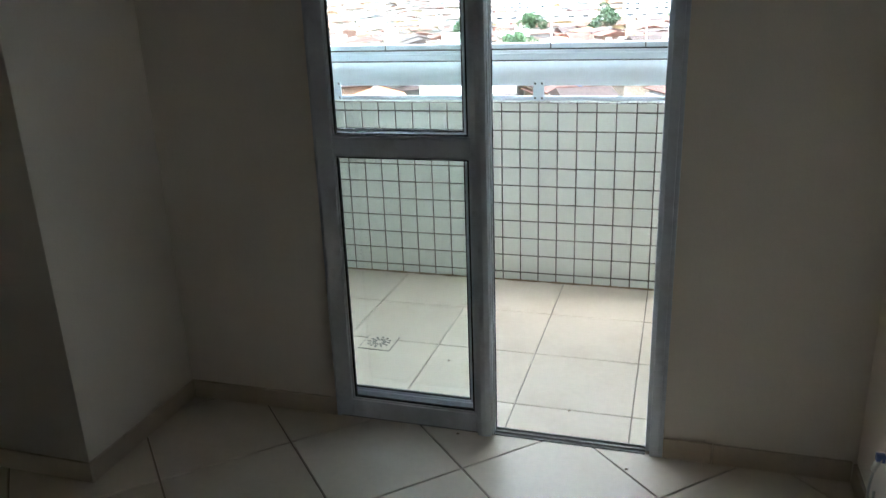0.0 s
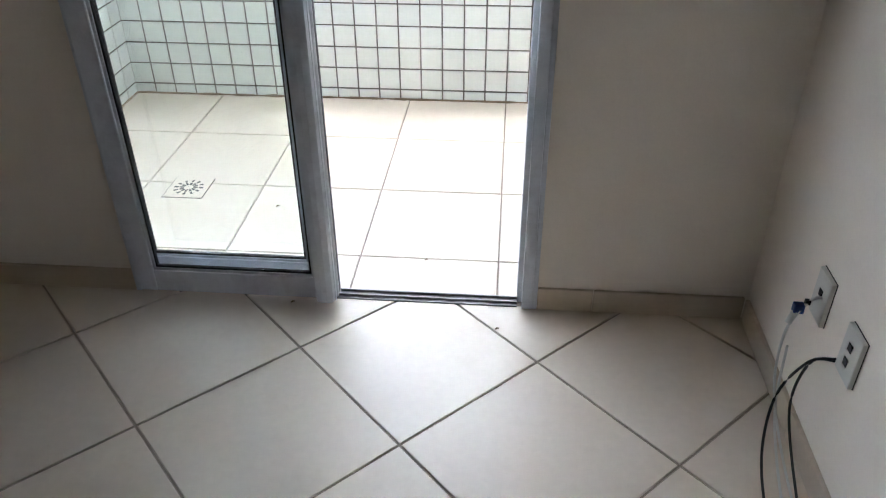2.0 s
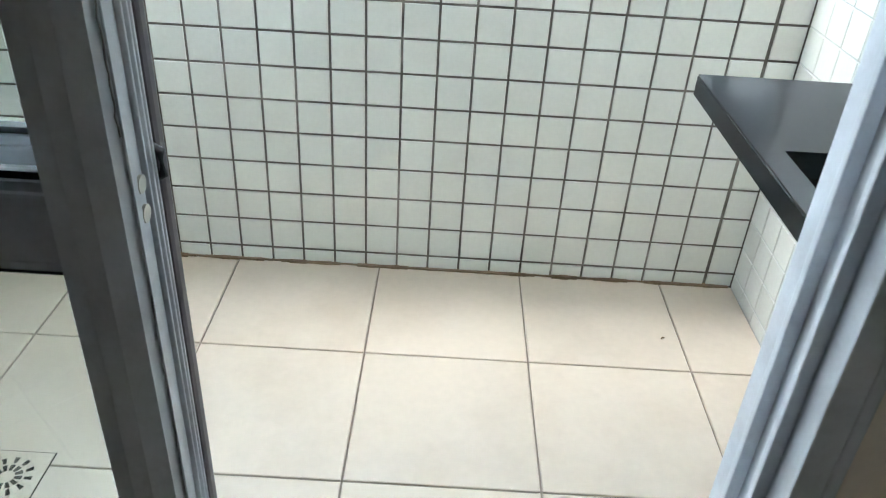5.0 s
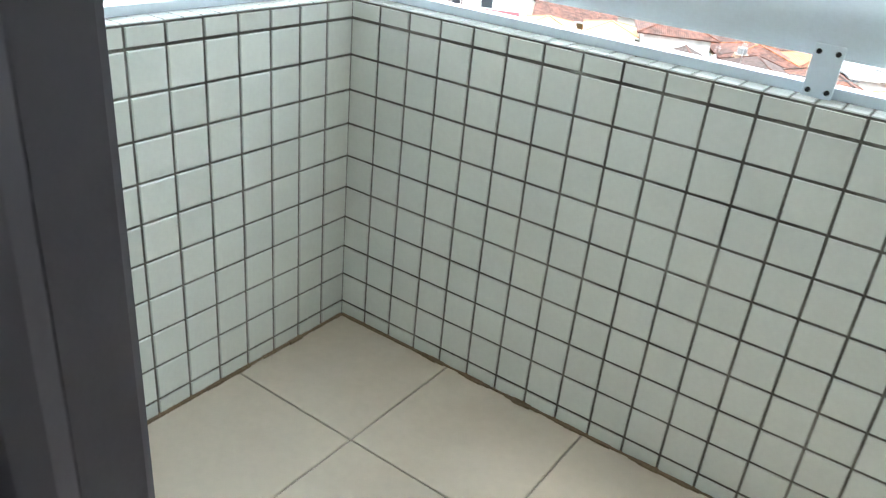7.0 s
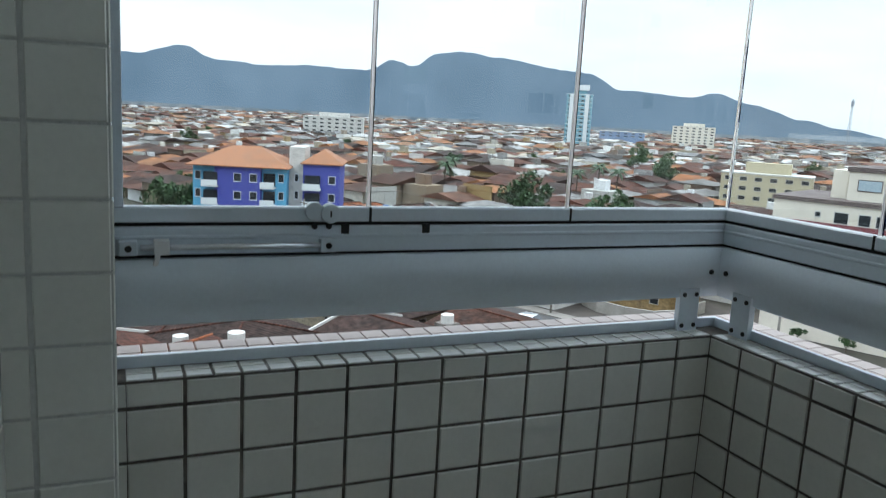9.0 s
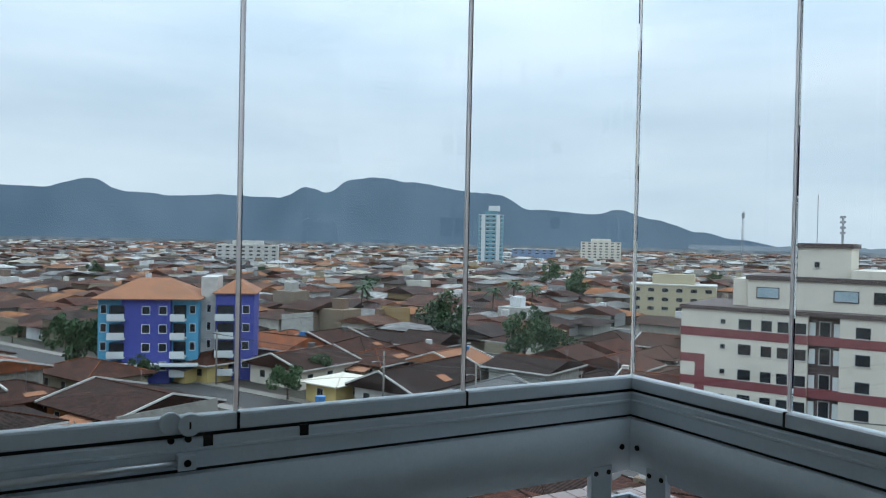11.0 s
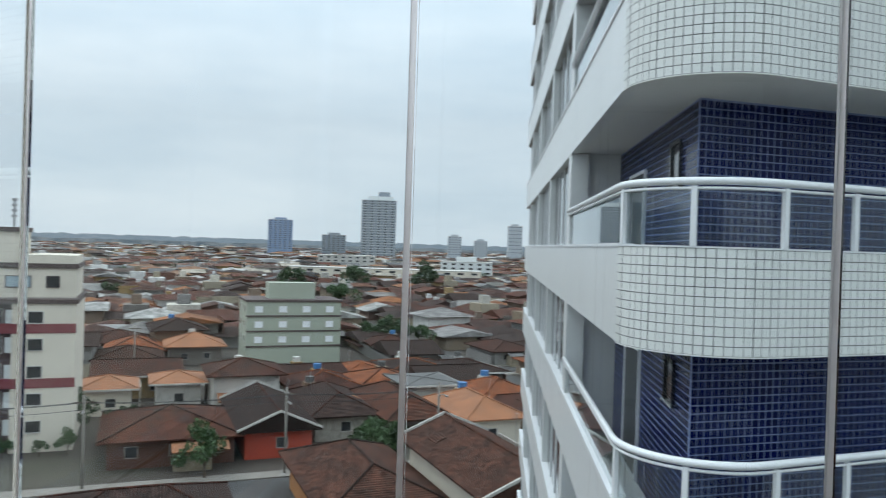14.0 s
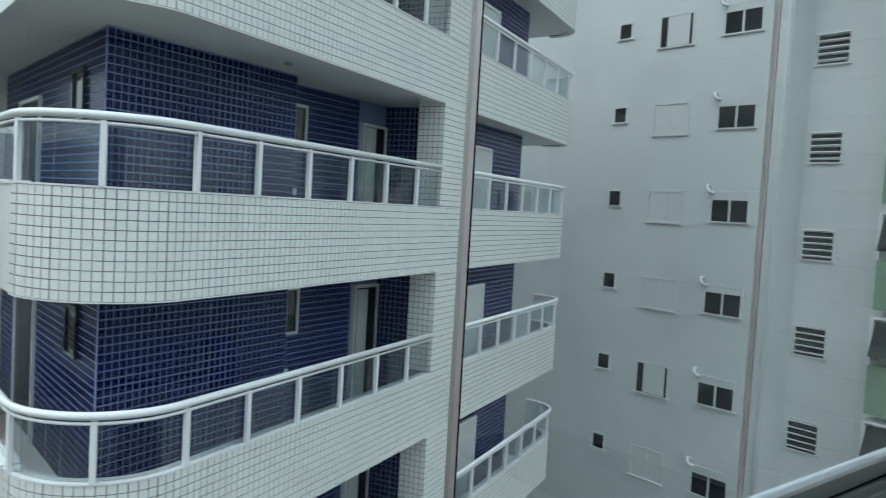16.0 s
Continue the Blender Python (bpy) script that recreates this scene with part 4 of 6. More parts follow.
        g = part("railing_glass", Builder().sweep(ins, [(-0.045, zt + 0.03), (-0.045, zr - 0.06), (-0.055, zr - 0.06), (-0.055, zt + 0.03)]).mesh("railing_glass", M_NGLASS), tower, "pale railing glass")
        g.visible_shadow = False
        L = run(ins)
        s = 0.15 if seg[0][0] > 5 else (L[-1] - PIL0 + 1.17) % 0.985
        while s < L[-1] - 0.05:
            p, d = at_run(ins, L, s)
            if p.x < 1.95 and 8.4 < p.y < 16.5:
                s += 0.985
                continue
            m = facing((p.x, p.y, zt + 0.02), (d.x, d.y, 0), (0, 0, 1))
            part("railing_post", Builder().box(-0.03, 0.03, -0.025, 0.025, 0.0, 0.62, m).mesh("railing_post", M_WHITE), tower)
            s += 0.985
    # piers and closed glazing along the side
    for y0, y1 in ((14.4, 14.9), (20.0, 20.4), (25.6, 26.0), (31.0, 31.4)):
        part("side_pier", box_mesh("side_pier", M_NPAINT, 1.86, 2.2, y0, y1, zt + 0.036, zt + STOREY - BAND_H), tower)
    for y0, y1 in ((14.9, 20.0), (20.4, 25.6), (26.0, 31.0), (31.4, 36.0)):
        part("side_window", box_mesh("side_window", M_DARK, 2.0, 2.02, y0, y1, zt + 0.04, zt + STOREY - BAND_H), tower, "dark side glazing")
        for y in (y0 + 1.25, y0 + 2.5, y0 + 3.75):
            part("window_post", box_mesh("window_post", M_WHITE, 1.97, 2.0, y, y + 0.06, zt + 0.04, zt + STOREY - BAND_H), tower)
    part("side_partition", box_mesh("side_partition", M_NPAINT, 2.2, 2.9, 14.6, 14.75, zt - BAND_H + 0.2, zt + STOREY - BAND_H + 0.02), tower)
    # the blue core
    z0, z1 = zb + 0.2, zb + STOREY + 0.02
    core = [(2.84, 17.5), (2.84, 8.75), (5.83, 9.92), (5.62, 10.42), (7.78, 11.25), (8.55, 11.55), (8.95, 10.75), (9.4, 10.98), (13.4, 12.85), (13.4, 17.5)]
    part("core_wall", Builder().prism(core[::1], z0, z1).mesh("core_wall", M_BGROUT), tower, "cobalt blue mosaic wall")
    if near:
        bt = Builder()
        for (p, q), dense in ((((2.84, 17.4), (2.84, 8.75)), 1), (((2.84, 8.75), (5.83, 9.92)), 1), (((5.62, 10.42), (7.78, 11.25)), 1), (((8.55, 11.55), (8.95, 10.75)), 1), (((9.4, 10.98), (13.4, 12.85)), 1)):
            p, q = Vector(p), Vector(q)
            d = (q - p).normalized()
            for c in range(int((q - p).length / 0.1)):
                o = p + d * (0.05 + 0.1 * c)
                for r in range(int((z1 - z0) / 0.1)):
                    bt.add(blue_v, tile_f, facing((o.x, o.y, z0 + 0.05 + 0.1 * r), (d.x, d.y, 0), (d.y, -d.x, 0)))
        tagged(part("blue_mosaic", bt.mesh("blue_mosaic", M_BTILE), tower, "glossy cobalt blue tiles"), kind="stuff")

        def opening(p, q, za, zc, frame_mat, pane_mat, name):
            """A framed opening on a wall that runs from p to q."""
            p, q = Vector(p), Vector(q)
            d = (q - p).normalized()
            w = (q - p).length
            m = facing((p.x, p.y, za), (d.x, d.y, 0), (0, 0, 1))
            h = zc - za
            fr = Builder().box(0, 0.05, -0.05, 0.03, 0, h, m).box(w - 0.05, w, -0.05, 0.03, 0, h, m).box(0.05, w - 0.05, -0.05, 0.03, h - 0.05, h, m).box(0.05, w - 0.05, -0.05, 0.03, 0, 0.04, m)
            o = part(name, fr.mesh(name, frame_mat), tower)
            part("pane", Builder().box(0.05, w - 0.05, -0.02, 0.0, 0.04, h - 0.05, m).mesh("pane", pane_mat), o, "dark glass")

        zf = z0 + 0.02
        opening((2.84, 10.1), (2.84, 9.55), zf + 1.68, zf + 2.32, M_DARK, M_DARK, "slit_window")
        opening((2.84, 13.3), (2.84, 11.9), zf, zf + 2.15, M_WHITE, M_DARK, "balcony_door")
        opening((5.85, 10.46), (6.40, 10.67), zf + 1.62, zf + 2.38, M_SHUT, M_DARK, "small_window")
        opening((7.82, 11.22), (8.50, 11.48), zf, zf + 2.30, M_WHITE, M_DARK, "balcony_door")
        leaf_at = facing((7.86, 11.19, zf + 0.03), (0.933, 0.359, 0), (0, 0, 1))
        part("sliding_leaf", Builder().box(0.0, 0.30, -0.05, -0.02, 0, 2.2, leaf_at).mesh("sliding_leaf", M_SHUT, 0.006), tower, "white door leaf slid half open")
        part("socket_box", Builder().box(0.5, 0.68, -0.04, 0.0, 0.95, 1.05, facing((5.62, 10.42, zf), (0.933, 0.359, 0), (0, 0, 1))).mesh("socket_box", M_WHITE, 0.006), tower, "small white box on the blue wall")
        opening((10.2, 11.30), (11.6, 11.96), zf, zf + 2.2, M_WHITE, M_SHUT, "balcony_door")
        part("spotlight", Builder().tube([(5.2, 9.0, z1 - 0.05), (5.2, 9.0, z1 - 0.02)], 0.06, 12).mesh("spotlight", M_STEEL), tower, "small round ceiling light")

# ---- the grey tower behind it ----
grey = thing("grey_tower", "plain grey painted apartment tower with small windows and vents", "building", Matrix.Translation((0, 0, 0)))
part("wall", box_mesh("wall", M_GREYW, 22.2, 34.0, 10.97, 30.0, GROUND, 26.0), grey)
part("wall", box_mesh("wall", M_GREYW, 23.5, 34.0, -4.0, 10.97, GROUND, 26.0), grey)
part("drain_pipe", Builder().tube([(22.16, 11.08, GROUND), (22.16, 11.08, 26.0)], 0.045, 10).mesh("drain_pipe", M_GREYW, smooth=True), grey, "grey downpipe")


def wall_window(x, y0, y1, z0, z1, kind):
    """A window on a wall that looks towards -x."""
    w = part("window", Builder().box(x - 0.03, x + 0.02, y0, y0 + 0.06, z0, z1).box(x - 0.03, x + 0.02, y1 - 0.06, y1, z0, z1).box(x - 0.03, x + 0.02, y0 + 0.06, y1 - 0.06, z1 - 0.06, z1).box(x - 0.06, x + 0.02, y0 - 0.05, y1 + 0.05, z0 - 0.05, z0).mesh("window", M_SHUT), grey, "pale framed window")
    if kind == "vent":
        # no glass here: a dark sheet painted as the shade inside the vent
        part("pane", box_mesh("pane", M_DARK, x - 0.008, x - 0.004, y0 + 0.06, y1 - 0.06, z0, z1 - 0.06), w, "dark sheet for the shade behind the slats")
        n = 5
        for i in range(n):
            z = z0 + (z1 - z0) * (i + 0.45) / n
            m = pose(x - 0.03, 0, z, 0, 28, 0)
            part("slat", Builder().box(-0.07, 0.03, y0 + 0.06, y1 - 0.06, -0.012, 0.012, m).mesh("slat", M_WHITE), w)
        return
    mid = (y0 + y1) / 2
    part("pane", box_mesh("pane", M_SHUT if kind == "shutter" else M_DARK, x - 0.010, x - 0.004, y0 + 0.06, y1 - 0.06, z0, z1 - 0.06), w, "closed white shutter" if kind == "shutter" else "dark glass")
    if kind != "small":
        part("mullion", box_mesh("mullion", M_SHUT, x - 0.026, x - 0.010, mid - 0.035, mid + 0.035, z0, z1 - 0.06), w)
    if kind == "half":
        part("shutter", box_mesh("shutter", M_SHUT, x - 0.022, x - 0.011, mid - 0.5, mid + 0.34, z0 + 0.02, z1 - 0.07), w, "half-drawn white shutter")
    if kind == "slide":
        part("transom", box_mesh("transom", M_SHUT, x - 0.022, x - 0.011, y0 + 0.06, y1 - 0.06, z1 - 0.26, z1 - 0.06), w, "pale blind box")
        pipe = [(x - 0.02, y1 + 0.05, z1 + 0.16), (x - 0.14, y1 + 0.05, z1 + 0.18), (x - 0.18, y1 + 0.05, z1 + 0.10), (x - 0.16, y1 - 0.02, z1 - 0.02), (x - 0.05, y1 - 0.1, z1 - 0.06)]
        part("flue", Builder().tube(pipe, 0.055, 10).mesh("flue", M_WHITE, smooth=True), w, "white flue pipe")


for k in range(-5, 4):
    zt = 5.55 + STOREY * k
    wall_window(22.2, 16.68, 17.27, zt - 0.55, zt, "small")
    wall_window(22.2, 14.25, 15.57, zt - 1.05, zt, "half" if k in (1, -3) else "shutter")
    wall_window(22.2, 11.88, 13.2, zt - 0.92, zt, "slide")
    wall_window(23.5, 9.86, 10.86, zt - 0.95 - 0.95, zt - 0.95, "vent")
    part("green_panel", box_mesh("green_panel", M_GREENG, 22.9, 23.5, 5.6, 8.45, zt - 3.1, zt - 1.75), grey, "green tinted balcony panel")
    part("awning_window", Builder().box(0, 0.03, 5.7, 8.4, -1.0, 0.0, pose(23.05, 0, zt - 0.55, 0, 22, 0)).mesh("awning_window", M_DARK), grey, "tilted awning window")
    part("awning_frame", Builder().box(22.95, 23.5, 8.42, 8.5, zt - 1.74, zt - 0.4).box(22.95, 23.5, 5.6, 8.42, zt - 0.48, zt - 0.4).mesh("awning_frame", M_WHITE), grey)

# ---- the town ----
U, V = Vector((0.903, 0.430)).normalized(), Vector((-0.430, 0.903)).normalized()
HEAD = math.degrees(math.atan2(U.y, U.x))


def town(u, v, z=GROUND):
    p = U * u + V * v
    return Vector((p.x, p.y, z))


gb = Builder().add([(-5000, -5000, GROUND), (5000, -5000, GROUND), (5000, 5000, GROUND), (-5000, 5000, GROUND)], [(0, 1, 2, 3)])
tagged(new("ground", gb.mesh("ground", M_GROUND)), "dusty town ground that reaches the hills", "ground", kind="structure")
TM = pose(0, 0, 0, 0, 0, HEAD)
STREETS_V = [70.0, 128.0, 190.0, 330.0]
STREETS_U = [-70.0, 60.0, -200.0]
roads, paves = Builder(), Builder()
for v in STREETS_V:
    roads.box(-420, 260, v - 3.5, v + 3.5, GROUND - 0.3, GROUND + 0.03, TM)
    for s in (-1, 1):
        paves.box(-420, 260, v + s * 4.5 - 1.0, v + s * 4.5 + 1.0, GROUND - 0.3, GROUND + 0.16, TM)
for u in STREETS_U:
    for a, b in zip([20] + STREETS_V[:-1], STREETS_V):
        roads.box(u - 3.0, u + 3.0, a + 3.5, b - 3.5, GROUND - 0.3, GROUND + 0.026, TM)
tagged(new("road", roads.mesh("road", M_ASPH)), "grey worn asphalt streets of the town", "road", kind="structure")
tagged(new("pavement", paves.mesh("pavement", M_PAVE)), "raised concrete pavement along the streets", "pavement", kind="structure")


def roof_mesh(w, d, h, rise, over, kind, mat, along_u=True):
    """A thick tiled roof with eaves over a w x d box of height h."""
    if not along_u:
        w, d = d, w
    a, b = w / 2 + over, d / 2 + over
    r = max(0.0, a - b) if kind == "hip" else a
    e = [(-a, -b, h), (a, -b, h), (a, b, h), (-a, b, h)]
    lo = [(x, y, z - 0.16) for x, y, z in e]
    ridge = [(-r, 0, h + rise), (r, 0, h + rise)]
    v = e + lo + ridge
    f = [(0, 1, 9, 8), (2, 3, 8, 9), (1, 2, 9), (3, 0, 8), (7, 6, 5, 4)] + [(i, 4 + i, 4 + (i + 1) % 4, (i + 1) % 4) for i in range(4)]
    bl = Builder()
    bl.add(v, f, None if along_u else pose(0, 0, 0, 0, 0, 90))
    return bl.mesh("roof", mat), bl, (a, b, r)


def house(u, v, w, d, h, rise=1.6, kind="hip", along_u=True, wall=None, roof=None, label="", turn=0.0, over=0.95, windows=True):
    """A town house: walls, thick tiled roof, ridge caps, framed windows."""
    p = town(u, v)
    t = thing("house", label or "low town house with a weathered brown tile roof", "house", pose(p.x, p.y, p.z, 0, 0, HEAD + turn), "town houses")
    part("wall", box_mesh("wall", wall or M_HWALL, -w / 2, w / 2, -d / 2, d / 2, 0.0, h - 0.1), t)
    rw, rd = (w, d) if along_u else (d, w)
    me, _, (a, b, r) = roof_mesh(rw, rd, h, rise, over, kind, roof or M_HROOF)
    m = pose(0, 0, 0) if along_u else pose(0, 0, 0, 0, 0, 90)
    part("roof", me, t, at=m)
    cap = Builder()
    top = [(-r, 0, h + rise + 0.03), (r, 0, h + rise + 0.03)]
    lines = [top] if r > 0.2 else []
    if kind == "hip":
        lines += [[(-a, s * b, h + 0.03), top[0]] for s in (-1, 1)] + [[(a, s * b, h + 0.03), top[1]] for s in (-1, 1)]
    for ln in lines:
        cap.tube([m @ Vector(q) for q in ln], 0.10, 6)
    if lines:
        part("ridge_cap", cap.mesh("ridge_cap", roof or M_HROOF), t)
    if kind == "gable" and (wall or int(abs(u) * 7) % 4 == 0):
        for sx in (-1, 1):
            fs = Builder()
            x0 = sx * a
            lo, hi = x0 - 0.12 * sx, x0 + 0.05 * sx
            ring = [(-b, h - 0.02), (0, h + rise), (b, h - 0.02), (b, h + 0.22), (0, h + rise + 0.24), (-b, h + 0.22)]
            fs.add([(lo, y, z) for y, z in ring] + [(hi, y, z) for y, z in ring],
                   [(0, 1, 4, 5), (1, 2, 3, 4), (6, 11, 10, 7), (7, 10, 9, 8)] + [(k, 6 + k, 6 + (k + 1) % 6, (k + 1) % 6) for k in range(6)], m)
            part("verge", fs.mesh("verge", M_FASCIA), t, "pale verge wall")
    dice = random.Random(int(abs(u) * 131 + abs(v) * 57))
    slope = math.degrees(math.atan2(rise, b))
    fall = math.hypot(rise, b)
    if dice.random() < 0.45:     # repaired stretch of newer tiles on one slope
        x0 = dice.uniform(-0.6, 0.1) * max(r, 1.5)
        f0 = dice.uniform(0.08, 0.4) * fall
        side = dice.choice((0, 180))
        pm = m @ pose(0, 0, 0, 0, 0, side) @ pose(0, -b, h, slope)
        part("roof_patch", Builder().box(x0, x0 + dice.uniform(1.2, 3.2), f0, f0 + dice.uniform(0.8, 2.0), 0.01, 0.06, pm).mesh("roof_patch", dice.choice((M_ORANGE, M_HROOF, M_HROOF))), t, "newer roof tiles")
    if dice.random() < 0.5:      # pale eaves board
        part("eaves_board", Builder().box(-a - 0.04, a + 0.04, -b - 0.05, -b, h - 0.2, h + 0.03, m).box(a, a + 0.05, -b, b, h - 0.2, h + 0.03, m).mesh("eaves_board", M_FASCIA), t)
    if dice.random() < 0.45:     # lean-to at the back or the front
        sd = dice.choice((-1, 1))
        x0 = dice.uniform(-0.5, 0.0) * w
        z = min(h - 0.5, 2.6)
        lm = pose(0, sd * (d / 2 + 1.2), z, -sd * 12)
        part("lean_to", Builder().box(x0, x0 + dice.uniform(0.35, 0.6) * w, -1.7, 1.7, -0.05, 0.06, lm).mesh("lean_to", dice.choice((M_HROOF, M_CEMENT, M_ORANGE))), t)
        part("lean_to_wall", box_mesh("lean_to_wall", wall or M_HWALL, x0 + 0.2, x0 + 0.32 * w, min(sd * d / 2, sd * (d / 2 + 2.2)), max(sd * d / 2, sd * (d / 2 + 2.2)), 0, z - 0.4), t)
    if dice.random() < 0.2:      # party wall that stands above the roof
        sd = dice.choice((-1, 1))
        part("party_wall", box_mesh("party_wall", M_PLASTER, min(sd * (w / 2 + over), sd * (w / 2 + over + 0.18)), max(sd * (w / 2 + over), sd * (w / 2 + over + 0.18)), -d / 2 - 0.5, d / 2 * dice.uniform(0, 1), 0, h + rise * dice.uniform(0.1, 0.35)), t)
    if dice.random() < 0.3:
        tx, ty = dice.uniform(-0.3, 0.3) * w, d / 2 - 1.0
        part("tank_stand", box_mesh("tank_stand", M_HWALL, tx - 0.8, tx + 0.8, ty - 0.8, ty + 0.8, 0, h + rise * 0.75), t)
        part("water_tank", Builder().tube([(tx, ty, h + rise * 0.75), (tx, ty, h + rise * 0.75 + 0.55), (tx, ty, h + rise * 0.75 + 0.75)], 0.6, 12).mesh("water_tank", dice.choice((M_TANK, M_CEMENT, M_FASCIA))), t)
    if dice.random() < 0.4:
        tx = dice.uniform(-0.4, 0.4) * w
        mast_t = Builder().tube([(tx, 0.3, h), (tx, 0.3, h + rise + 1.9)], 0.03, 5)
        for k in range(4):
            mast_t.box(tx - 0.4 + 0.05 * k, tx + 0.4 - 0.05 * k, 0.29, 0.31, h + rise + 1.2 + 0.2 * k, h + rise + 1.225 + 0.2 * k)
        part("roof_antenna", mast_t.mesh("roof_antenna", M_STEEL), t)
    if windows:
        for storey in range(max(1, int(h / 2.7))):
            for side, length in (("s", w), ("e", d)):
                n = max(1, int(length / 4))
                for i in range(n):
                    c = -length / 2 + length * (i + 0.5) / n + random.uniform(-0.4, 0.4)
                    z = 1.1 + 2.7 * storey
                    wb = Builder()
                    mm = pose(c, -d / 2, z) if side == "s" else pose(w / 2, c, z, 0, 0, 90)
                    wb.box(-0.62, 0.62, -0.05, 0.03, -0.06, 0.0, mm).box(-0.62, -0.55, -0.04, 0.03, 0.0, 1.1, mm).box(0.55, 0.62, -0.04, 0.03, 0.0, 1.1, mm).box(-0.55, 0.55, -0.04, 0.03, 1.04, 1.1, mm)
                    win = part("window", wb.mesh("window", M_FASCIA), t)
                    part("pane", Builder().box(-0.55, 0.55, -0.02, 0.01, 0.0, 1.04, mm).mesh("pane", M_DARK), win)
    return t


def to_uv(x, y):
    p = Vector((x, y))
    return p.dot(U), p.dot(V)


# buildings that stand out, with the ground that they keep free: (u, v, half width, half depth)
KEEP = []


def claim(u, v, a, b):
    KEEP.append((u, v, a, b))


def wall_opening(b, pane, o, run_dir, width, height):
    """A window on a far facade: frame into b, pane into pane."""
    d = Vector(run_dir).normalized()
    m = facing(o, (d.x, d.y, 0), (0, 0, 1))
    b.box(-width / 2 - 0.08, width / 2 + 0.08, -0.10, 0.02, -0.1, 0.0, m).box(-width / 2 - 0.08, -width / 2, -0.06, 0.02, 0.0, height, m)
    b.box(width / 2, width / 2 + 0.08, -0.06, 0.02, 0.0, height, m).box(-width / 2 - 0.08, width / 2 + 0.08, -0.06, 0.02, height, height + 0.08, m)
    pane.box(-width / 2, width / 2, -0.03, 0.01, 0.0, height, m)


def facade_window(parent, o, width, height, run_dir=(1, 0, 0), frame=None, glass=None):
    b, p = Builder(), Builder()
    wall_opening(b, p, o, run_dir, width, height)
    w = part("window", b.mesh("window", frame or M_FASCIA), parent)
    part("pane", p.mesh("pane", glass or M_DARK), w, "" if glass else "dark glass")


# cream and maroon block of flats
p = town(-17.2, 89.0)
block = thing("apartment_block", "cream apartment block with maroon bands and a roof storey", "building", pose(p.x, p.y, p.z, 0, 0, HEAD))
claim(-17.2, 96.0, 14.5, 10.5)
TOPZ = 15.5
part("wall", box_mesh("wall", M_CREAM, -11.4, 2.3, 0.0, 14.0, 0.0, TOPZ), block)
part("wall", box_mesh("wall", M_CREAM, 5.4, 11.4, 0.0, 14.0, 0.0, TOPZ), block)
part("stair_recess", box_mesh("stair_recess", M_BROWN, 2.3, 5.4, 0.7, 14.0, 0.0, TOPZ), block, "dark brown recessed strip")
part("parapet_cap", box_mesh("parapet_cap", M_BROWN, -11.6, 11.6, -0.2, 14.2, TOPZ, TOPZ + 0.45), block)
part("roof_storey", box_mesh("roof_storey", M_CREAM, -4.6, 11.2, 2.5, 13.0, TOPZ + 0.45, TOPZ + 3.6), block)
part("roof_cap", box_mesh("roof_cap", M_BROWN, -4.8, 11.4, 2.3, 13.2, TOPZ + 3.6, TOPZ + 4.1), block)
part("roof_ledge", box_mesh("roof_ledge", M_CREAM, 6.0, 11.2, 2.7, 12.0, TOPZ + 4.1, TOPZ + 5.0), block)
part("tank_house", box_mesh("tank_house", M_CREAM, 0.4, 5.8, 4.0, 10.0, TOPZ + 4.1, TOPZ + 7.4), block)
part("tank_cap", box_mesh("tank_cap", M_BROWN, 0.2, 6.0, 3.8, 10.2, TOPZ + 7.4, TOPZ + 7.9), block)
part("side_tank", box_mesh("side_tank", M_CREAM, -6.6, -5.0, 4.0, 10.0, TOPZ + 0.45, TOPZ + 3.6), block)
for z in (TOPZ - 3.1, TOPZ - 8.8):
    for x0, x1 in ((-11.45, 2.3), (5.4, 11.45)):
        part("band", box_mesh("band", M_MAROON, x0, x1, -0.06, 0.0, z, z + 1.0), block, "maroon painted band")
    part("landing", box_mesh("landing", M_MAROON, 2.3, 5.4, 0.2, 0.7, z, z + 1.0), block)
part("band", box_mesh("band", M_MAROON, -11.45, -8.6, -0.05, 0.0, TOPZ - 6.2, TOPZ - 5.2), block)
part("band", box_mesh("band", M_MAROON, -9.7, -8.6, -0.05, 0.0, TOPZ - 12.0, TOPZ - 6.2), block)
part("band", box_mesh("band", M_MAROON, -11.45, -9.7, -0.05, 0.0, TOPZ - 12.0, TOPZ - 11.0), block)
for r in range(5):
    z = TOPZ - 2.0 - 2.85 * r
    for x, w in ((-4.2, 1.35), (-1.9, 1.1), (-0.2, 1.1), (1.6, 1.1), (0.75 - 1.15, 0.0), (7.6, 1.35)):
        if w:
            facade_window(block, (x, 0.0, z), w, 1.15)
    facade_window(block, (-6.6, 0.0, z + 0.5), 0.5, 0.5)
    facade_window(block, (3.9, 0.7, z - 0.3), 1.0, 1.7)
    for x in (2.65, 5.05):
        part("shutter", box_mesh("shutter", M_SHUT, x - 0.3, x + 0.3, 0.55, 0.69, z - 0.3, z + 1.3), block)
for x, w in ((-2.4, 2.3), (5.6, 2.3), (8.9, 1.2)):
    facade_window(block, (x, 2.5, TOPZ + 1.6), w, 1.1, frame=M_BROWN, glass=M_CURTAIN if w > 2 else None)
facade_window(block, (2.4, 4.0, TOPZ + 5.2), 0.5, 0.6)
mast = Builder().tube([(2.0, 6, TOPZ + 7.9), (2.0, 6, TOPZ + 13.5)], 0.05, 6)
part("antenna", mast.mesh("antenna", M_STEEL), block, "thin antenna mast")
mast = Builder().tube([(4.6, 6, TOPZ + 7.9), (4.6, 6, TOPZ + 11.0)], 0.12, 8)
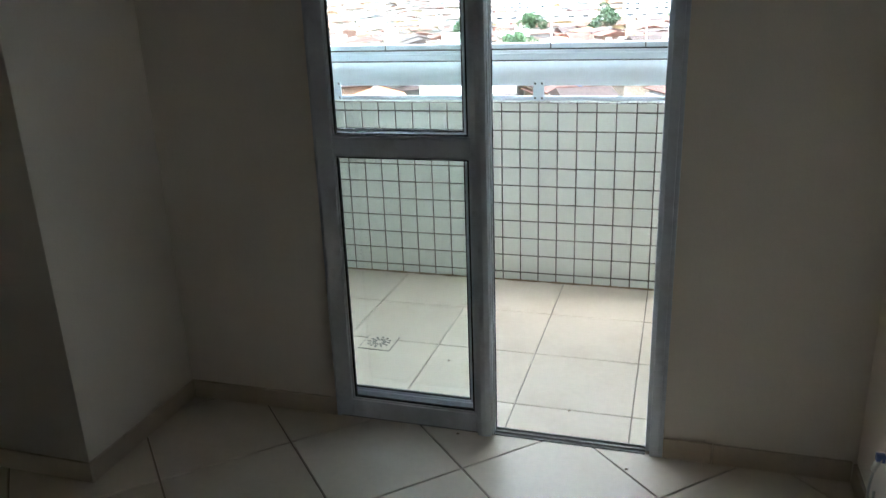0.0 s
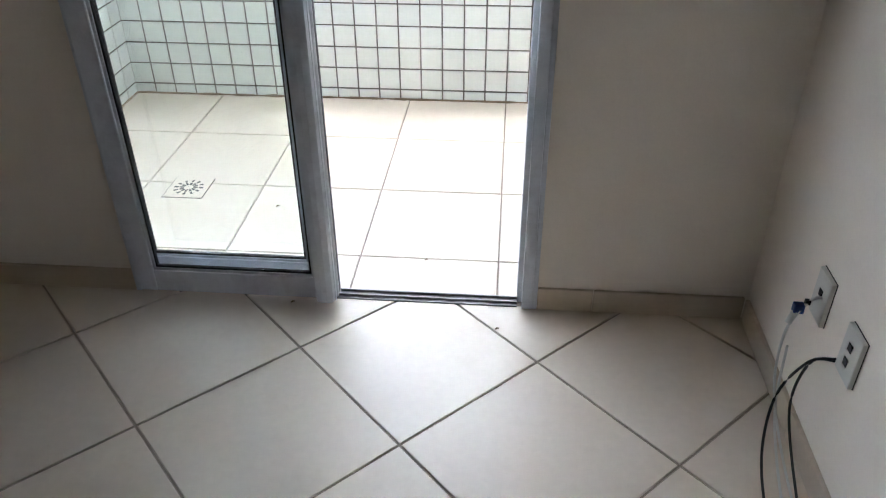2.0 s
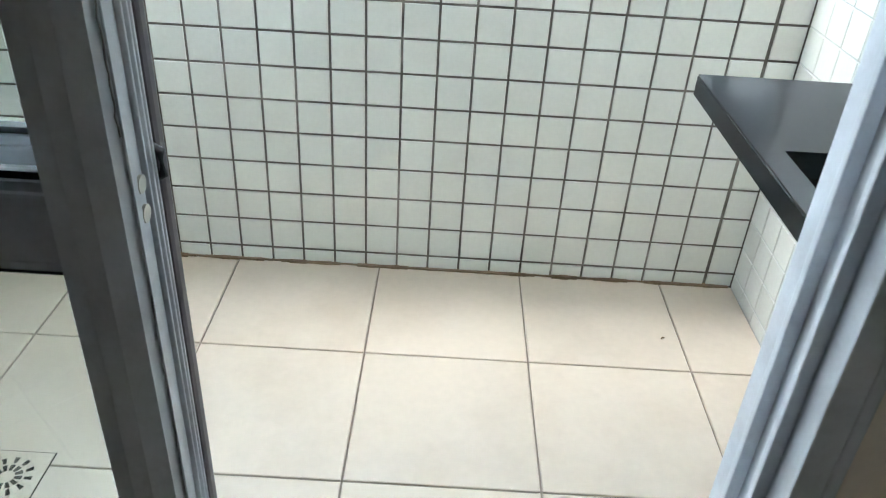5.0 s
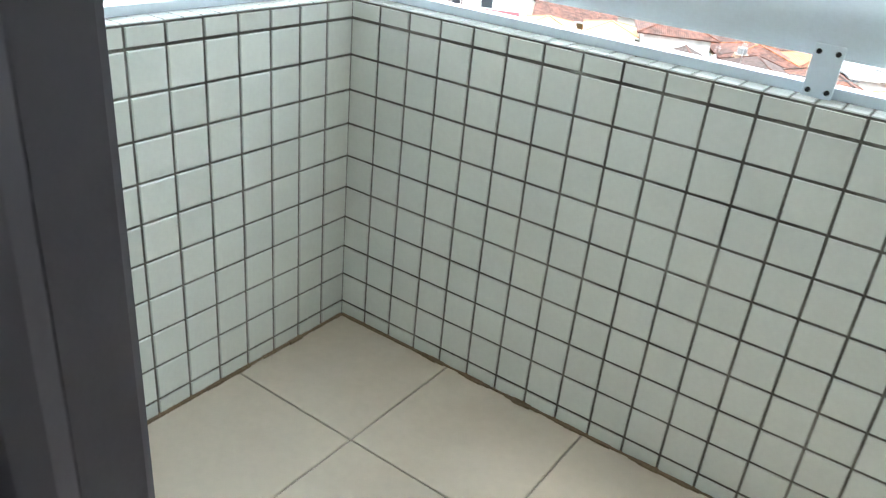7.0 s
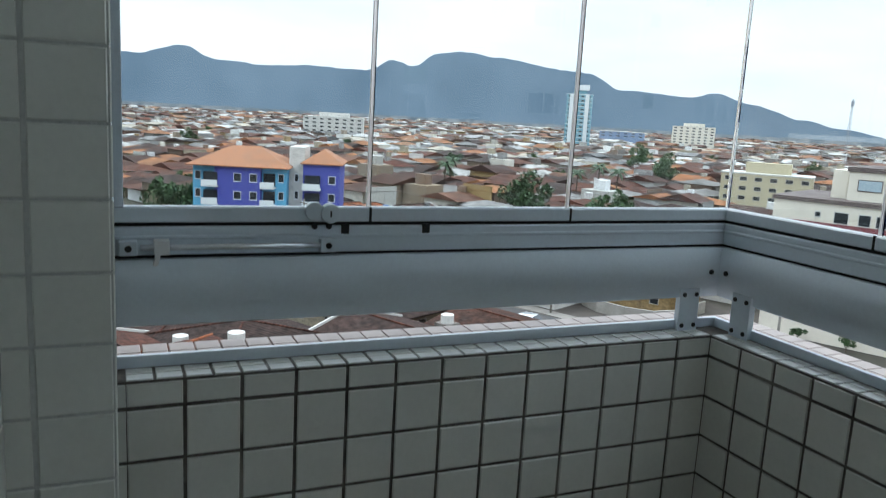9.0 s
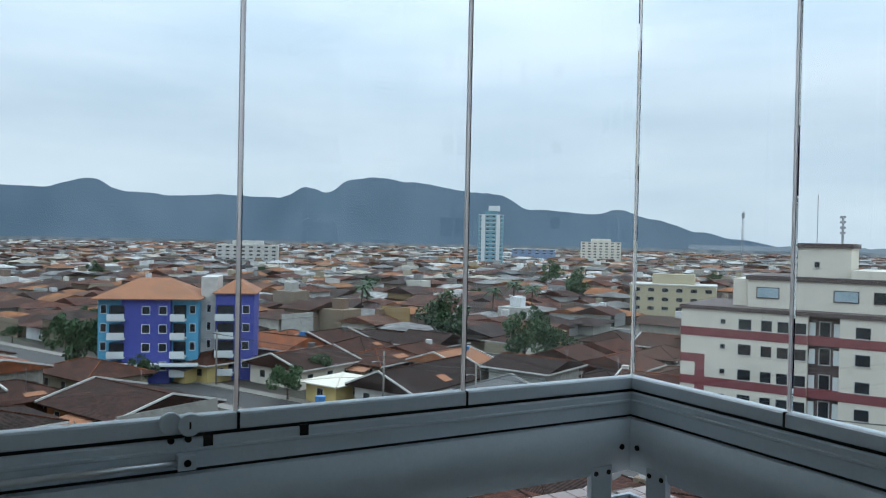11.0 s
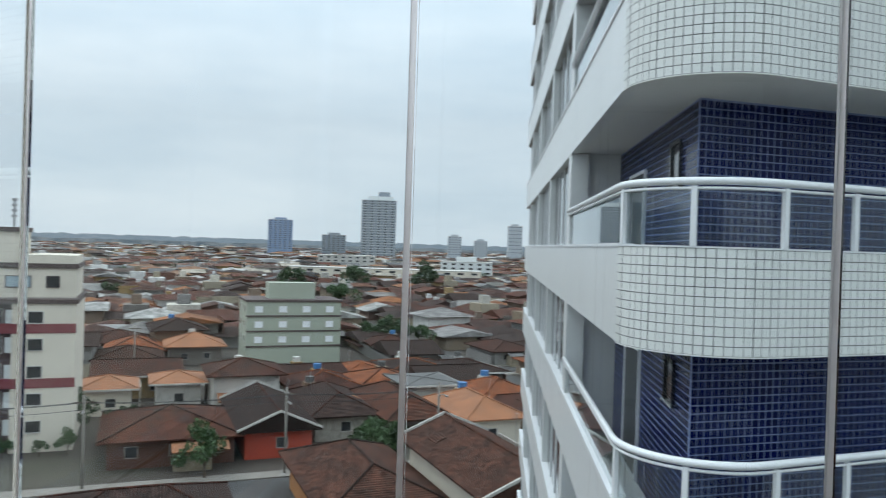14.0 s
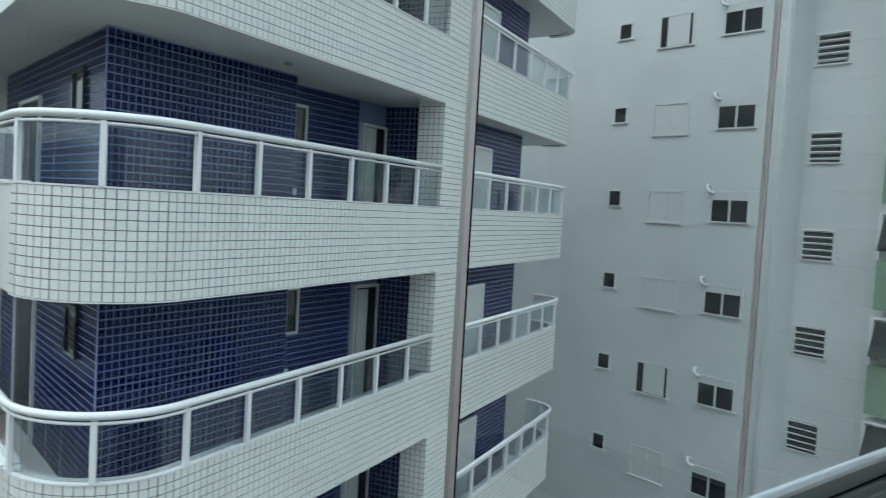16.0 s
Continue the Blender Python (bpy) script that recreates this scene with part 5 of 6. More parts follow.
for i in range(4):
    mast.tube([(4.6, 6, TOPZ + 9.0 + 0.6 * i), (4.6, 6, TOPZ + 9.25 + 0.6 * i)], 0.3, 8)
part("antenna", mast.mesh("antenna", M_STEEL), block, "antenna mast with drums")

# blue block of flats
u0, v0 = to_uv(-126.0, 18.5)
blue = thing("blue_block", "violet and sky-blue apartment block with an orange tile roof", "building", pose(-123.7, 18.5, GROUND, 0, 0, 70))
claim(u0 - 4, v0 + 2, 13, 18)
part("wall", box_mesh("wall", M_CYANP, -11.0, -6.2, 0.8, 12.0, 0.0, 13.0), blue)
part("wall", box_mesh("wall", M_BLUEP, -6.2, 3.0, -0.8, 12.0, 0.0, 13.0), blue, "violet blue wall")
part("wall", box_mesh("wall", M_CYANP, 3.0, 8.0, 0.8, 12.0, 0.0, 13.0), blue)
me, _, _ = roof_mesh(19.6, 13.6, 13.0, 2.9, 0.5, "hip", M_ORANGE)
part("roof", me, blue, "orange tile roof", at=Matrix.Translation((-1.5, 5.8, 0)))
part("stair_tower", box_mesh("stair_tower", M_FASCIA, 8.0, 11.2, 3.5, 11.0, 0.0, 16.2), blue, "white stair tower")
part("wing", box_mesh("wing", M_BLUEP, 11.2, 18.8, 1.5, 12.0, 0.0, 13.8), blue, "violet blue wall")
me, _, _ = roof_mesh(7.8, 10.6, 13.8, 2.2, 0.5, "hip", M_ORANGE, False)
part("roof", me, blue, "orange tile roof", at=Matrix.Translation((15.0, 6.8, 0)))
for r in range(4):
    z = 10.6 - 2.85 * r
    for x, yy, w in ((-10.0, 0.8, 1.0), (-1.6, -0.8, 1.4), (1.6, -0.8, 1.4), (6.9, 0.8, 1.0), (17.2, 1.5, 1.3), (9.6, 3.5, 0.7)):
        facade_window(blue, (x, yy, z), w, 1.2, frame=M_WHITE)
    for x0, x1, yf in ((-8.6, -5.4, -0.8), (3.1, 5.9, -0.8), (11.4, 15.0, 0.2)):
        part("balcony", Builder().box(x0, x1, yf - 0.9, yf + 1.5, z - 1.0, z - 0.8).box(x0, x1, yf - 0.95, yf - 0.85, z - 0.8, z + 0.1).mesh("balcony", M_SHUT), blue, "pale balcony")
        # dark box that paints the shade inside the balcony
        part("balcony_shade", box_mesh("balcony_shade", M_DARK, x0 + 0.2, x1 - 0.2, yf + 0.85 if yf > 0 else yf - 0.05 if x0 < 0 and x1 > -6.2 else yf + 1.5, yf + 1.56, z - 0.7, z + 1.3), blue)
part("canopy", box_mesh("canopy", M_SHUT, -11.5, 8.5, -3.0, -0.9, 2.9, 3.15), blue)
blue.scale = (0.78, 1.0, 1.0)


def slab_block(x, y, w, d, h, mat, label, rows, cols, turn=0.0, trim=None, storey=2.8, penthouse=0.5, glass=None):
    """A far block of flats with a window for each room."""
    t = thing("flat_block", label, "building", pose(x, y, GROUND, 0, 0, turn))
    part("wall", box_mesh("wall", mat, -w / 2, w / 2, 0, d, 0, h), t)
    part("parapet_cap", box_mesh("parapet_cap", trim or M_FASCIA, -w / 2 - 0.2, w / 2 + 0.2, -0.2, d + 0.2, h, h + 0.4), t)
    if penthouse:
        part("tank_house", box_mesh("tank_house", mat, -w * penthouse / 2, w * penthouse / 2, d * 0.3, d * 0.7, h + 0.4, h + 3.4), t)
    for r in range(rows):
        z = h - 1.9 - storey * r
        for c in range(cols):
            xx = -w / 2 + w * (c + 0.5) / cols
            facade_window(t, (xx, 0, z), w / cols * (0.32 if glass else 0.45), 1.1, glass=glass)
        if trim:
            part("ledge", box_mesh("ledge", trim, -w / 2 - 0.1, w / 2 + 0.1, -0.15, 0, z - 0.85, z - 0.55), t)
    n = max(2, int(d / 4))
    for r in range(rows):
        for c in range(n):
            facade_window(t, (-w / 2, d - d * (c + 0.5) / n, h - 1.9 - storey * r), 1.2, 1.1, (0, -1, 0))
    ub, vb = to_uv(x, y)
    claim(ub, vb + d / 2, w / 2 + 2, d / 2 + 2.5)
    return t


slab_block(-36.5, 141.0, 17.6, 10.5, 11.4, M_SAGE, "sage green three-storey block of flats with pale shutters and dark ledges", 3, 4, HEAD, M_BROWN, glass=M_WHITE)
slab_block(-168.0, 174.0, 25.0, 12.0, 10.4, M_STRAW, "straw-coloured four-storey block of flats beyond the roofs", 4, 6, 40)
tall = slab_block(-524, 338, 20, 14, 44, M_TEAL, "teal and white tower of flats far off", 12, 4, 55, M_SHUT, 3.4)
for x in (-6.0, 6.0):
    part("white_strip", box_mesh("white_strip", M_SHUT, x - 1.5, x + 1.5, -0.5, -0.2, 0, 44), tall)
part("crown", box_mesh("crown", M_SHUT, -2.0, 7.0, 2.0, 10.0, 47.4, 51.5), tall)
slab_block(-600, 520, 40, 20, 24, M_CREAM, "white stepped block of flats far off", 6, 7, 50)
slab_block(-660, 480, 45, 20, 15, M_TOWERB, "low pale blue hall far off", 2, 6, 52, penthouse=0)
slab_block(-286, 1010, 32, 26, 50, M_TOWERB, "blue-grey tower of flats far off", 14, 5, 15)
grey_far = slab_block(-142, 930, 42, 30, 75, M_TOWERD, "tall grey tower of flats far off", 24, 5, 8, M_SHUT, 3.1, glass=M_DARK)
part("crown", box_mesh("crown", M_SHUT, -13.0, 17.0, 4.0, 26.0, 75.4, 80.0), grey_far)
part("crown", box_mesh("crown", M_TOWERD, -1.0, 13.0, 8.0, 22.0, 80.0, 85.5), grey_far)
slab_block(-63, 446, 112, 16, 7.6, M_CREAM, "long low cream hall beyond the roofs", 1, 14, 6, penthouse=0)
slab_block(-18, 505, 34, 16, 12.0, M_SHUT, "white three-storey block beyond the roofs", 3, 6, 4, penthouse=0.4)
slab_block(-118, 610, 46, 18, 12.0, M_FASCIA, "white hall among the far roofs", 2, 8, 10, penthouse=0)
far_mast = thing("radio_mast", "thin grey lattice radio mast among the far roofs", "mast", pose(-317, 386, GROUND))
for k in range(4):
    sx, sy = (-1, 1)[k % 2], (-1, 1)[k // 2]
    part("leg", Builder().tube([(sx * 0.9, sy * 0.9, 0), (sx * 0.25, sy * 0.25, 44)], 0.10, 5).mesh("leg", M_TOWERD), far_mast)
for k in range(12):
    z = 3.5 * k
    q0, q1 = 0.9 - 0.65 * z / 44, 0.9 - 0.65 * (z + 3.5) / 44
    part("brace", Builder().tube([(-q0, -q0, z), (q1, -q1, min(44, z + 3.5))], 0.06, 4).mesh("brace", M_TOWERD), far_mast)
part("antenna_drum", Builder().tube([(0, 0, 40), (0, 0, 43)], 0.9, 10).mesh("antenna_drum", M_TOWERD), far_mast)
slab_block(-220, 1040, 32, 24, 32, M_TOWERD, "twin grey towers of flats far off", 8, 5, 10)
slab_block(-560, 150, 44, 20, 16, M_FASCIA, "long white block far off", 4, 8, 70)
for i, (x, h) in enumerate(((-60, 36), (-22, 31), (30, 54), (85, 40), (130, 58))):
    slab_block(x, 1150 + 60 * (i % 2), 20, 20, h, M_TOWER, "pale tower of flats at the edge of town", 8, 4, 5, storey=h / 10)

# house rows close to the street
STREET_HOUSES = [
    # u, v, w, d, eaves, rise, kind, along_u, wall, roof, label
    (18.0, 62.0, 8.6, 16.5, 3.2, 2.1, "hip", False, M_OCHRE, None, "house with orange walls and a brown hipped roof"),
    (27.6, 57.5, 7.4, 17.0, 5.0, 1.9, "gable", False, M_CREAM, None, "two-storey cream house with a long brown roof"),
    (0.5, 59.5, 12.0, 8.0, 2.8, 1.7, "hip", True, None, None, "low house with a patched brown roof at the street"),
    (14.4, 88.5, 7.0, 16.0, 3.1, 1.9, "gable", False, M_REDP, None, "small house with vermilion walls and a pale verge"),
    (3.8, 86.5, 12.0, 12.5, 2.9, 2.0, "hip", True, None, None, "cottage with a dark stained tile roof"),
    (22.9, 93.0, 7.0, 14.5, 3.0, 1.9, "hip", False, None, None, "low house with a wide brown hipped roof"),
    (30.6, 90.0, 6.6, 16.5, 3.1, 1.9, "hip", False, None, None, "low house with a long brown hipped roof"),
    (13.8, 106.0, 8.4, 8.0, 5.2, 1.6, "hip", True, M_FASCIA, None, "white two-storey house with a brown roof"),
    (38.6, 84.5, 6.4, 12.0, 3.4, 1.8, "hip", False, M_CREAM, M_ORANGE, "cream house with an orange tile roof"),
    (37.0, 98.5, 6.6, 8.0, 4.4, 0.25, "hip", True, M_FASCIA, M_CEMENT, "white house with a flat roof slab"),
    (5.6, 110.0, 5.6, 6.5, 3.6, 1.1, "hip", True, M_FASCIA, M_ORANGE, "house with an orange roof over a white loggia"),
    (-3.0, 108.0, 5.6, 6.5, 3.5, 1.2, "hip", True, M_CREAM, M_ORANGE, "small cream house with an orange roof"),
    (0.5, 119.5, 10.5, 8.5, 3.3, 1.7, "gable", True, None, None, "long house with a brown tile roof"),
    (10.2, 148.0, 9.0, 8.5, 3.4, 2.0, "hip", True, None, M_ORANGE, "house with a peaked orange-brown roof"),
]
CORNER_HOUSES = [
    # the same, along the street beyond the cream block
    (-57.0, 54.5, 13.0, 14.0, 2.9, 2.2, "hip", False, None, None, "low house with a wide red-brown hipped roof"),
    (-82.0, 52.0, 14.0, 13.0, 2.9, 1.9, "gable", True, M_OCHRE, None, "low house with ochre walls and brown roof"),
    (-64.2, 86.0, 9.6, 18.0, 3.1, 2.3, "gable", False, M_FASCIA, None, "long house with a steep dark brown roof"),
    (-52.4, 83.0, 7.2, 13.0, 3.0, 1.6, "gable", False, M_FASCIA, M_CEMENT, "white house under grey cement sheets"),
    (-42.6, 90.5, 8.6, 9.0, 3.0, 1.9, "hip", True, None, None, "low corner house with a brown hipped roof"),
    (-73.6, 79.0, 5.6, 7.5, 2.9, 0.25, "hip", True, M_YELLOW, M_CREAM, "yellow and cream garage with a flat roof"),
    (-101.0, 79.0, 8.6, 9.5, 3.0, 1.8, "hip", True, M_YELLOW, None, "yellow house with a brown roof"),
    (-88.0, 86.0, 11.0, 12.0, 3.1, 1.9, "gable", False, M_CREAM, None, "cream house with a brown roof and columns"),
    (-71.0, 103.0, 9.0, 8.5, 3.2, 1.7, "gable", False, M_FASCIA, M_ORANGE, "house with an orange patched roof"),
    (-104.0, 60.0, 13.0, 9.0, 3.0, 1.8, "hip", True, None, None, "low house with a brown roof beside the street"),
    (-36.0, 104.0, 10.0, 9.0, 3.0, 1.8, "gable", True, M_FASCIA, None, "house with white gables and a dark roof"),
]
for u, v, w, d, h, rise, kind, au, wl_, rf, lab in STREET_HOUSES + CORNER_HOUSES:
    house(u, v, w, d, h, rise, kind, au, wl_, rf, lab)
    claim(u, v, w / 2 - 0.2, d / 2 - 0.2)
# lots: nearer ones are houses of their own, the rest is one sea of roofs
far_wall, far_roof, far_mixed, fences = Builder(), Builder(), Builder(), Builder()
rnd = random.Random(4)
tower_u, tower_v = to_uv(8, 18)


def free(u, v, a, b):
    p = town(u, v)
    if 0.5 < p.x < 60 and -30 < p.y < 60:
        return False
    if p.x > -35 and p.y < 45 and p.x < 60:
        return False
    return all(abs(u - q[0]) > a + q[2] or abs(v - q[1]) > b + q[3] for q in KEEP)


def in_view(p, wide=0.0):
    yaw = math.degrees(math.atan2(-p.x, p.y))
    return -14 - wide < yaw < 100 + wide


def far_house(m, w, d, h, rise, kind, roofs):
    far_wall.box(-w / 2, w / 2, -d / 2, d / 2, 0, h, m)
    a, b = w / 2 + 1.1, d / 2 + 1.3
    r = max(0, a - b) if kind == "hip" else a
    roofs.add([(-a, -b, h), (a, -b, h), (a, b, h), (-a, b, h), (-r, 0, h + rise), (r, 0, h + rise)], [(0, 1, 5, 4), (2, 3, 4, 5), (1, 2, 5), (3, 0, 4), (3, 2, 1, 0)], m)


rows_v = []
v = 14.0
while v < 1700:
    if all(abs(v - s) > 9.5 for s in STREETS_V):
        rows_v.append(v)
    v += 10.4 if v < 420 else 13.5 if v < 900 else 19.0
for v in rows_v:
    lot = 9.6 if v < 420 else 13 if v < 900 else 19
    u = -1500.0
    while u < 700:
        u += lot * rnd.uniform(0.85, 1.2)
        vv = v + rnd.uniform(-0.8, 0.8)
        p = town(u, vv)
        r = math.hypot(p.x, p.y)
        w, d = lot * rnd.uniform(0.86, 1.0), rnd.uniform(9.8, 12.0) * (1 if v < 420 else 1.4)
        kind, au = rnd.choice(("hip", "gable", "gable", "hip")), rnd.random() < 0.5
        h = rnd.choice((2.5, 2.6, 2.8, 2.8, 3.0, 3.2, 5.2))
        rise = rnd.uniform(1.2, 2.1)
        skip = rnd.random()
        turn = rnd.uniform(-4, 4)
        if r > 1800 or not in_view(p, 3) or any(abs(u - s) < 8 for s in STREETS_U) and v < 330 or not free(u, vv, w / 2, d / 2):
            continue
        if r < 165:
            if skip < 0.02:
                continue
            if kind == "gable" and not au:
                w, d = d * 0.95, w
            house(u, vv, w, d, h, rise, kind, au, turn=turn)
            for side in (-1, 1):
                fences.box(side * lot / 2 - 0.08, side * lot / 2 + 0.08, -6, 6, 0, rnd.uniform(1.6, 2.2), pose(p.x, p.y, GROUND, 0, 0, HEAD))
            if rnd.random() < 0.5:
                fences.box(-lot / 2, lot / 2, -6.1, -5.95, 0, rnd.uniform(1.6, 2.4), pose(p.x, p.y, GROUND, 0, 0, HEAD))
        else:
            if skip < 0.03:
                continue
            tall = rnd.random()
            m = pose(p.x, p.y, GROUND, 0, 0, HEAD + turn + (0 if au else 90))
            if tall < 0.04:
                hh = rnd.uniform(4.2, 7)
                w, d = w * 0.75, d * 0.7
                far_wall.box(-w / 2, w / 2, -d / 2, d / 2, 0, hh, m)
                far_wall.box(-w / 5, w / 5, -d / 5, d / 5, hh, hh + 2.5, m)
            else:
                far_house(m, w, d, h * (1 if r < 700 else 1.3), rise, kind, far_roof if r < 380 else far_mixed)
                if rnd.random() < 0.35:
                    far_roof.box(-w / 2 - 1.5, -w / 2 + 2.5, -d / 2 - 1.5, d / 2, h * 0.6, h * 0.6 + 0.2, m)
                if rnd.random() < 0.35:
                    far_wall.box(-w / 2 - 0.1, w / 2, -d / 2 - 1.2, -d / 2 - 1.0, 0, h + rnd.uniform(-0.6, 1.4), m)
                if rnd.random() < 0.12:
                    far_wall.box(w / 4, w / 4 + 1.6, -0.8, 0.8, h, h + 2.8, m)
for nm, bl, mt, lab in (("far_house_walls", far_wall, M_FWALL, "sea of pale house walls across the town"), ("far_house_roofs", far_roof, M_FROOF, "sea of brown and orange tile roofs across the town"), ("far_town_roofs", far_mixed, M_MROOF, "far roofs in a mix of brown, grey, cream and white")):
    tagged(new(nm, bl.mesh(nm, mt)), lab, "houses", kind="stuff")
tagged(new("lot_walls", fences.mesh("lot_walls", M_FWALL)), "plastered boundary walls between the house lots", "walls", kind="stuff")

# ---- trees ----


def crown_mesh(seed, r, n, mat=M_LEAF):
    """Many small leaves in uneven clumps."""
    q = random.Random(seed)
    b = Builder()
    clumps = [(Vector((q.gauss(0, 0.45), q.gauss(0, 0.45), q.gauss(0.1, 0.32))) * r, q.uniform(0.28, 0.5) * r) for _ in range(11)]
    for c, s in clumps:
        for _ in range(n // 11):
            d = Vector((q.gauss(0, 1), q.gauss(0, 1), q.gauss(0, 1))).normalized() * s * q.uniform(0.55, 1.05)
            o = c + d
            z = q.uniform(0.12, 0.26) * (r / 3) ** 0.5
            m = Matrix.Translation(o) @ Euler((q.uniform(0, 6.3), q.uniform(0, 6.3), q.uniform(0, 6.3))).to_matrix().to_4x4()
            b.add([(-z, -z * 0.5, 0), (z, -z * 0.5, 0.03), (z * 1.1, z * 0.5, 0), (-z, z * 0.6, -0.03)], [(0, 1, 2, 3)], m)
    return b.mesh("crown", mat)


def trunk_mesh(h, r, seed):
    q = random.Random(seed)
    b = Builder()
    rings, sides = 5, 8
    for i in range(rings + 1):
        f = i / rings
        b.v += [((r * (1.2 - 0.7 * f)) * math.cos(6.283 * j / sides) + 0.15 * f * math.sin(seed), (r * (1.2 - 0.7 * f)) * math.sin(6.283 * j / sides), h * f) for j in range(sides)]
    b.f += [(i * sides + j, i * sides + (j + 1) % sides, (i + 1) * sides + (j + 1) % sides, (i + 1) * sides + j) for i in range(rings) for j in range(sides)]
    for _ in range(5):
        a = q.uniform(0, 6.28)
        b.tube([(0, 0, h * q.uniform(0.55, 0.9)), (math.cos(a) * h * 0.3, math.sin(a) * h * 0.3, h * 1.15), (math.cos(a) * h * 0.5, math.sin(a) * h * 0.5, h * 1.45)], r * 0.3, 5)
    return b.mesh("trunk", M_BARK)


protos = []
for s in range(3):
    t = thing("tree", "bushy green street tree with an uneven crown", "tree", Matrix.Translation((-60 - 300 * 0, 60, GROUND)), "town trees")
    part("trunk", trunk_mesh(2.2, 0.18, s + 1), t)
    part("crown", crown_mesh(s + 5, 2.6, 1500), t, at=Matrix.Translation((0, 0, 3.6)))
    protos.append(t)
TREES = [(-136, 76, 1.9), (-114, 81, 1.75), (-110, 84, 1.5), (-26.4, 70.6, 0.8), (-10.6, 76.0, 0.9), (-8.8, 77.5, 0.75), (-47, 84.5, 0.7), (-40.5, 83.5, 0.7),
         (-58.9, 68.6, 0.32), (-54.4, 70.8, 0.3), (-48.3, 73.4, 0.36), (-45.4, 75.0, 0.3), (-43.0, 76.1, 0.38),
         (-134, 8, 1.6), (-139, 12, 1.5), (-118, 16, 0.8), (-103, 33, 0.9), (-112, 41, 0.9), (-216, 176, 1.9), (-21, 165, 1.2), (-60, 330, 2.2), (-30, 345, 2.4), (-85, 320, 2.2), (-50, 250, 1.8), (-300, 230, 2.0)]
for _ in range(52):
    a, r = radians(rnd.uniform(-8, 96)), rnd.uniform(150, 600)
    TREES.append((-math.sin(a) * r, math.cos(a) * r, rnd.uniform(0.6, 1.35)))
for i, (x, y, s) in enumerate(TREES):
    base = protos[i % 3]
    m = Matrix.Translation((x, y, GROUND)) @ pose(0, 0, 0, 0, 0, 37 * i) @ Matrix.Diagonal((s, s, s * (0.9 + 0.03 * (i % 7)), 1))
    if i < 3:
        base.matrix_basis = m
    else:
        o = copy_thing(protos[i % 3], Matrix.Translation((x, y, GROUND)) @ pose(0, 0, 0, 0, 0, 37 * i))
        o.scale = (s, s, s * (0.9 + 0.03 * (i % 7)))


def palm(x, y, h):
    t = thing("palm_tree", "tall palm with drooping fronds among the roofs", "palm", Matrix.Translation((x, y, GROUND)), "town palms")
    part("trunk", Builder().tube([(0, 0, 0), (0.1, 0, h * 0.5), (0.3, 0.1, h)], 0.2, 8).mesh("trunk", M_BARK), t)
    for i in range(16):
        a, el = 2.4 * i, 0.9 - 0.09 * i
        fr = Builder()
        d = Vector((math.cos(a), math.sin(a), 0))
        n = Vector((-d.y, d.x, 0))
        prev = None
        for j in range(7):
            s = j / 6 * 3.4
            c = Vector((0.3, 0.1, h)) + d * s * math.cos(el * 0.5) + Vector((0, 0, s * el * 0.8 - 0.17 * s * s))
            w = 0.42 * math.sin(math.pi * min(0.97, 0.15 + j / 7))
            cur = [tuple(c + n * w + Vector((0, 0, -w * 0.7))), tuple(c), tuple(c - n * w + Vector((0, 0, -w * 0.7)))]
            if prev:
                fr.add(prev + cur, [(0, 1, 4, 3), (1, 2, 5, 4)])
            prev = cur
        part("frond", fr.mesh("frond", M_PALM), t)


for x, y, h in ((-181, 124.7, 11), (-186, 121, 9), (-178, 129, 10), (-205, 88, 9), (-210, 92, 10)):
    palm(x, y, h)

# ---- street things ----


def street_pole(x, y, h=8.5):
    t = thing("street_lamp", "concrete street pole with a lamp arm and cross arm", "street lamp", pose(x, y, GROUND, 0, 0, HEAD), "street poles")
    part("pole", Builder().tube([(0, 0, 0), (0, 0, h)], 0.13, 8).mesh("pole", M_PAVE, smooth=True), t)
    part("cross_arm", box_mesh("cross_arm", M_BARK, -0.9, 0.9, -0.05, 0.05, h - 0.7, h - 0.58), t)
    part("lamp_arm", Builder().tube([(0, 0, h - 1.5), (0, -1.2, h - 1.1), (0, -1.9, h - 1.1)], 0.04, 6).mesh("lamp_arm", M_STEEL), t)
    part("lamp_head", box_mesh("lamp_head", M_STEEL, -0.1, 0.1, -2.4, -1.85, h - 1.2, h - 1.05, 0.02), t)


for u in (-95, -62, -48, -22, -4, 14, 30):
    q = town(u, 74.6)
    street_pole(q.x, q.y)
for u in (-40, 0):
    q = town(u, 133)
    street_pole(q.x, q.y)
wires = Builder()
for dz, du in ((7.85, -0.8), (7.85, 0.8), (7.2, 0.0)):
    pts = []
    for a, c in zip((-95, -62, -48, -22, -4, 14), (-62, -48, -22, -4, 14, 30)):
        for j in range(6):
            f = j / 6
            q = town(a + (c - a) * f, 74.6 + du * 0.2)
            pts.append((q.x, q.y, GROUND + dz - 1.2 * f * (1 - f)))
    wires.tube(pts, 0.025, 4)
tagged(new("power_lines", wires.mesh("power_lines", M_CABLEB)), "thin dark power lines along the street", "cables", kind="stuff")


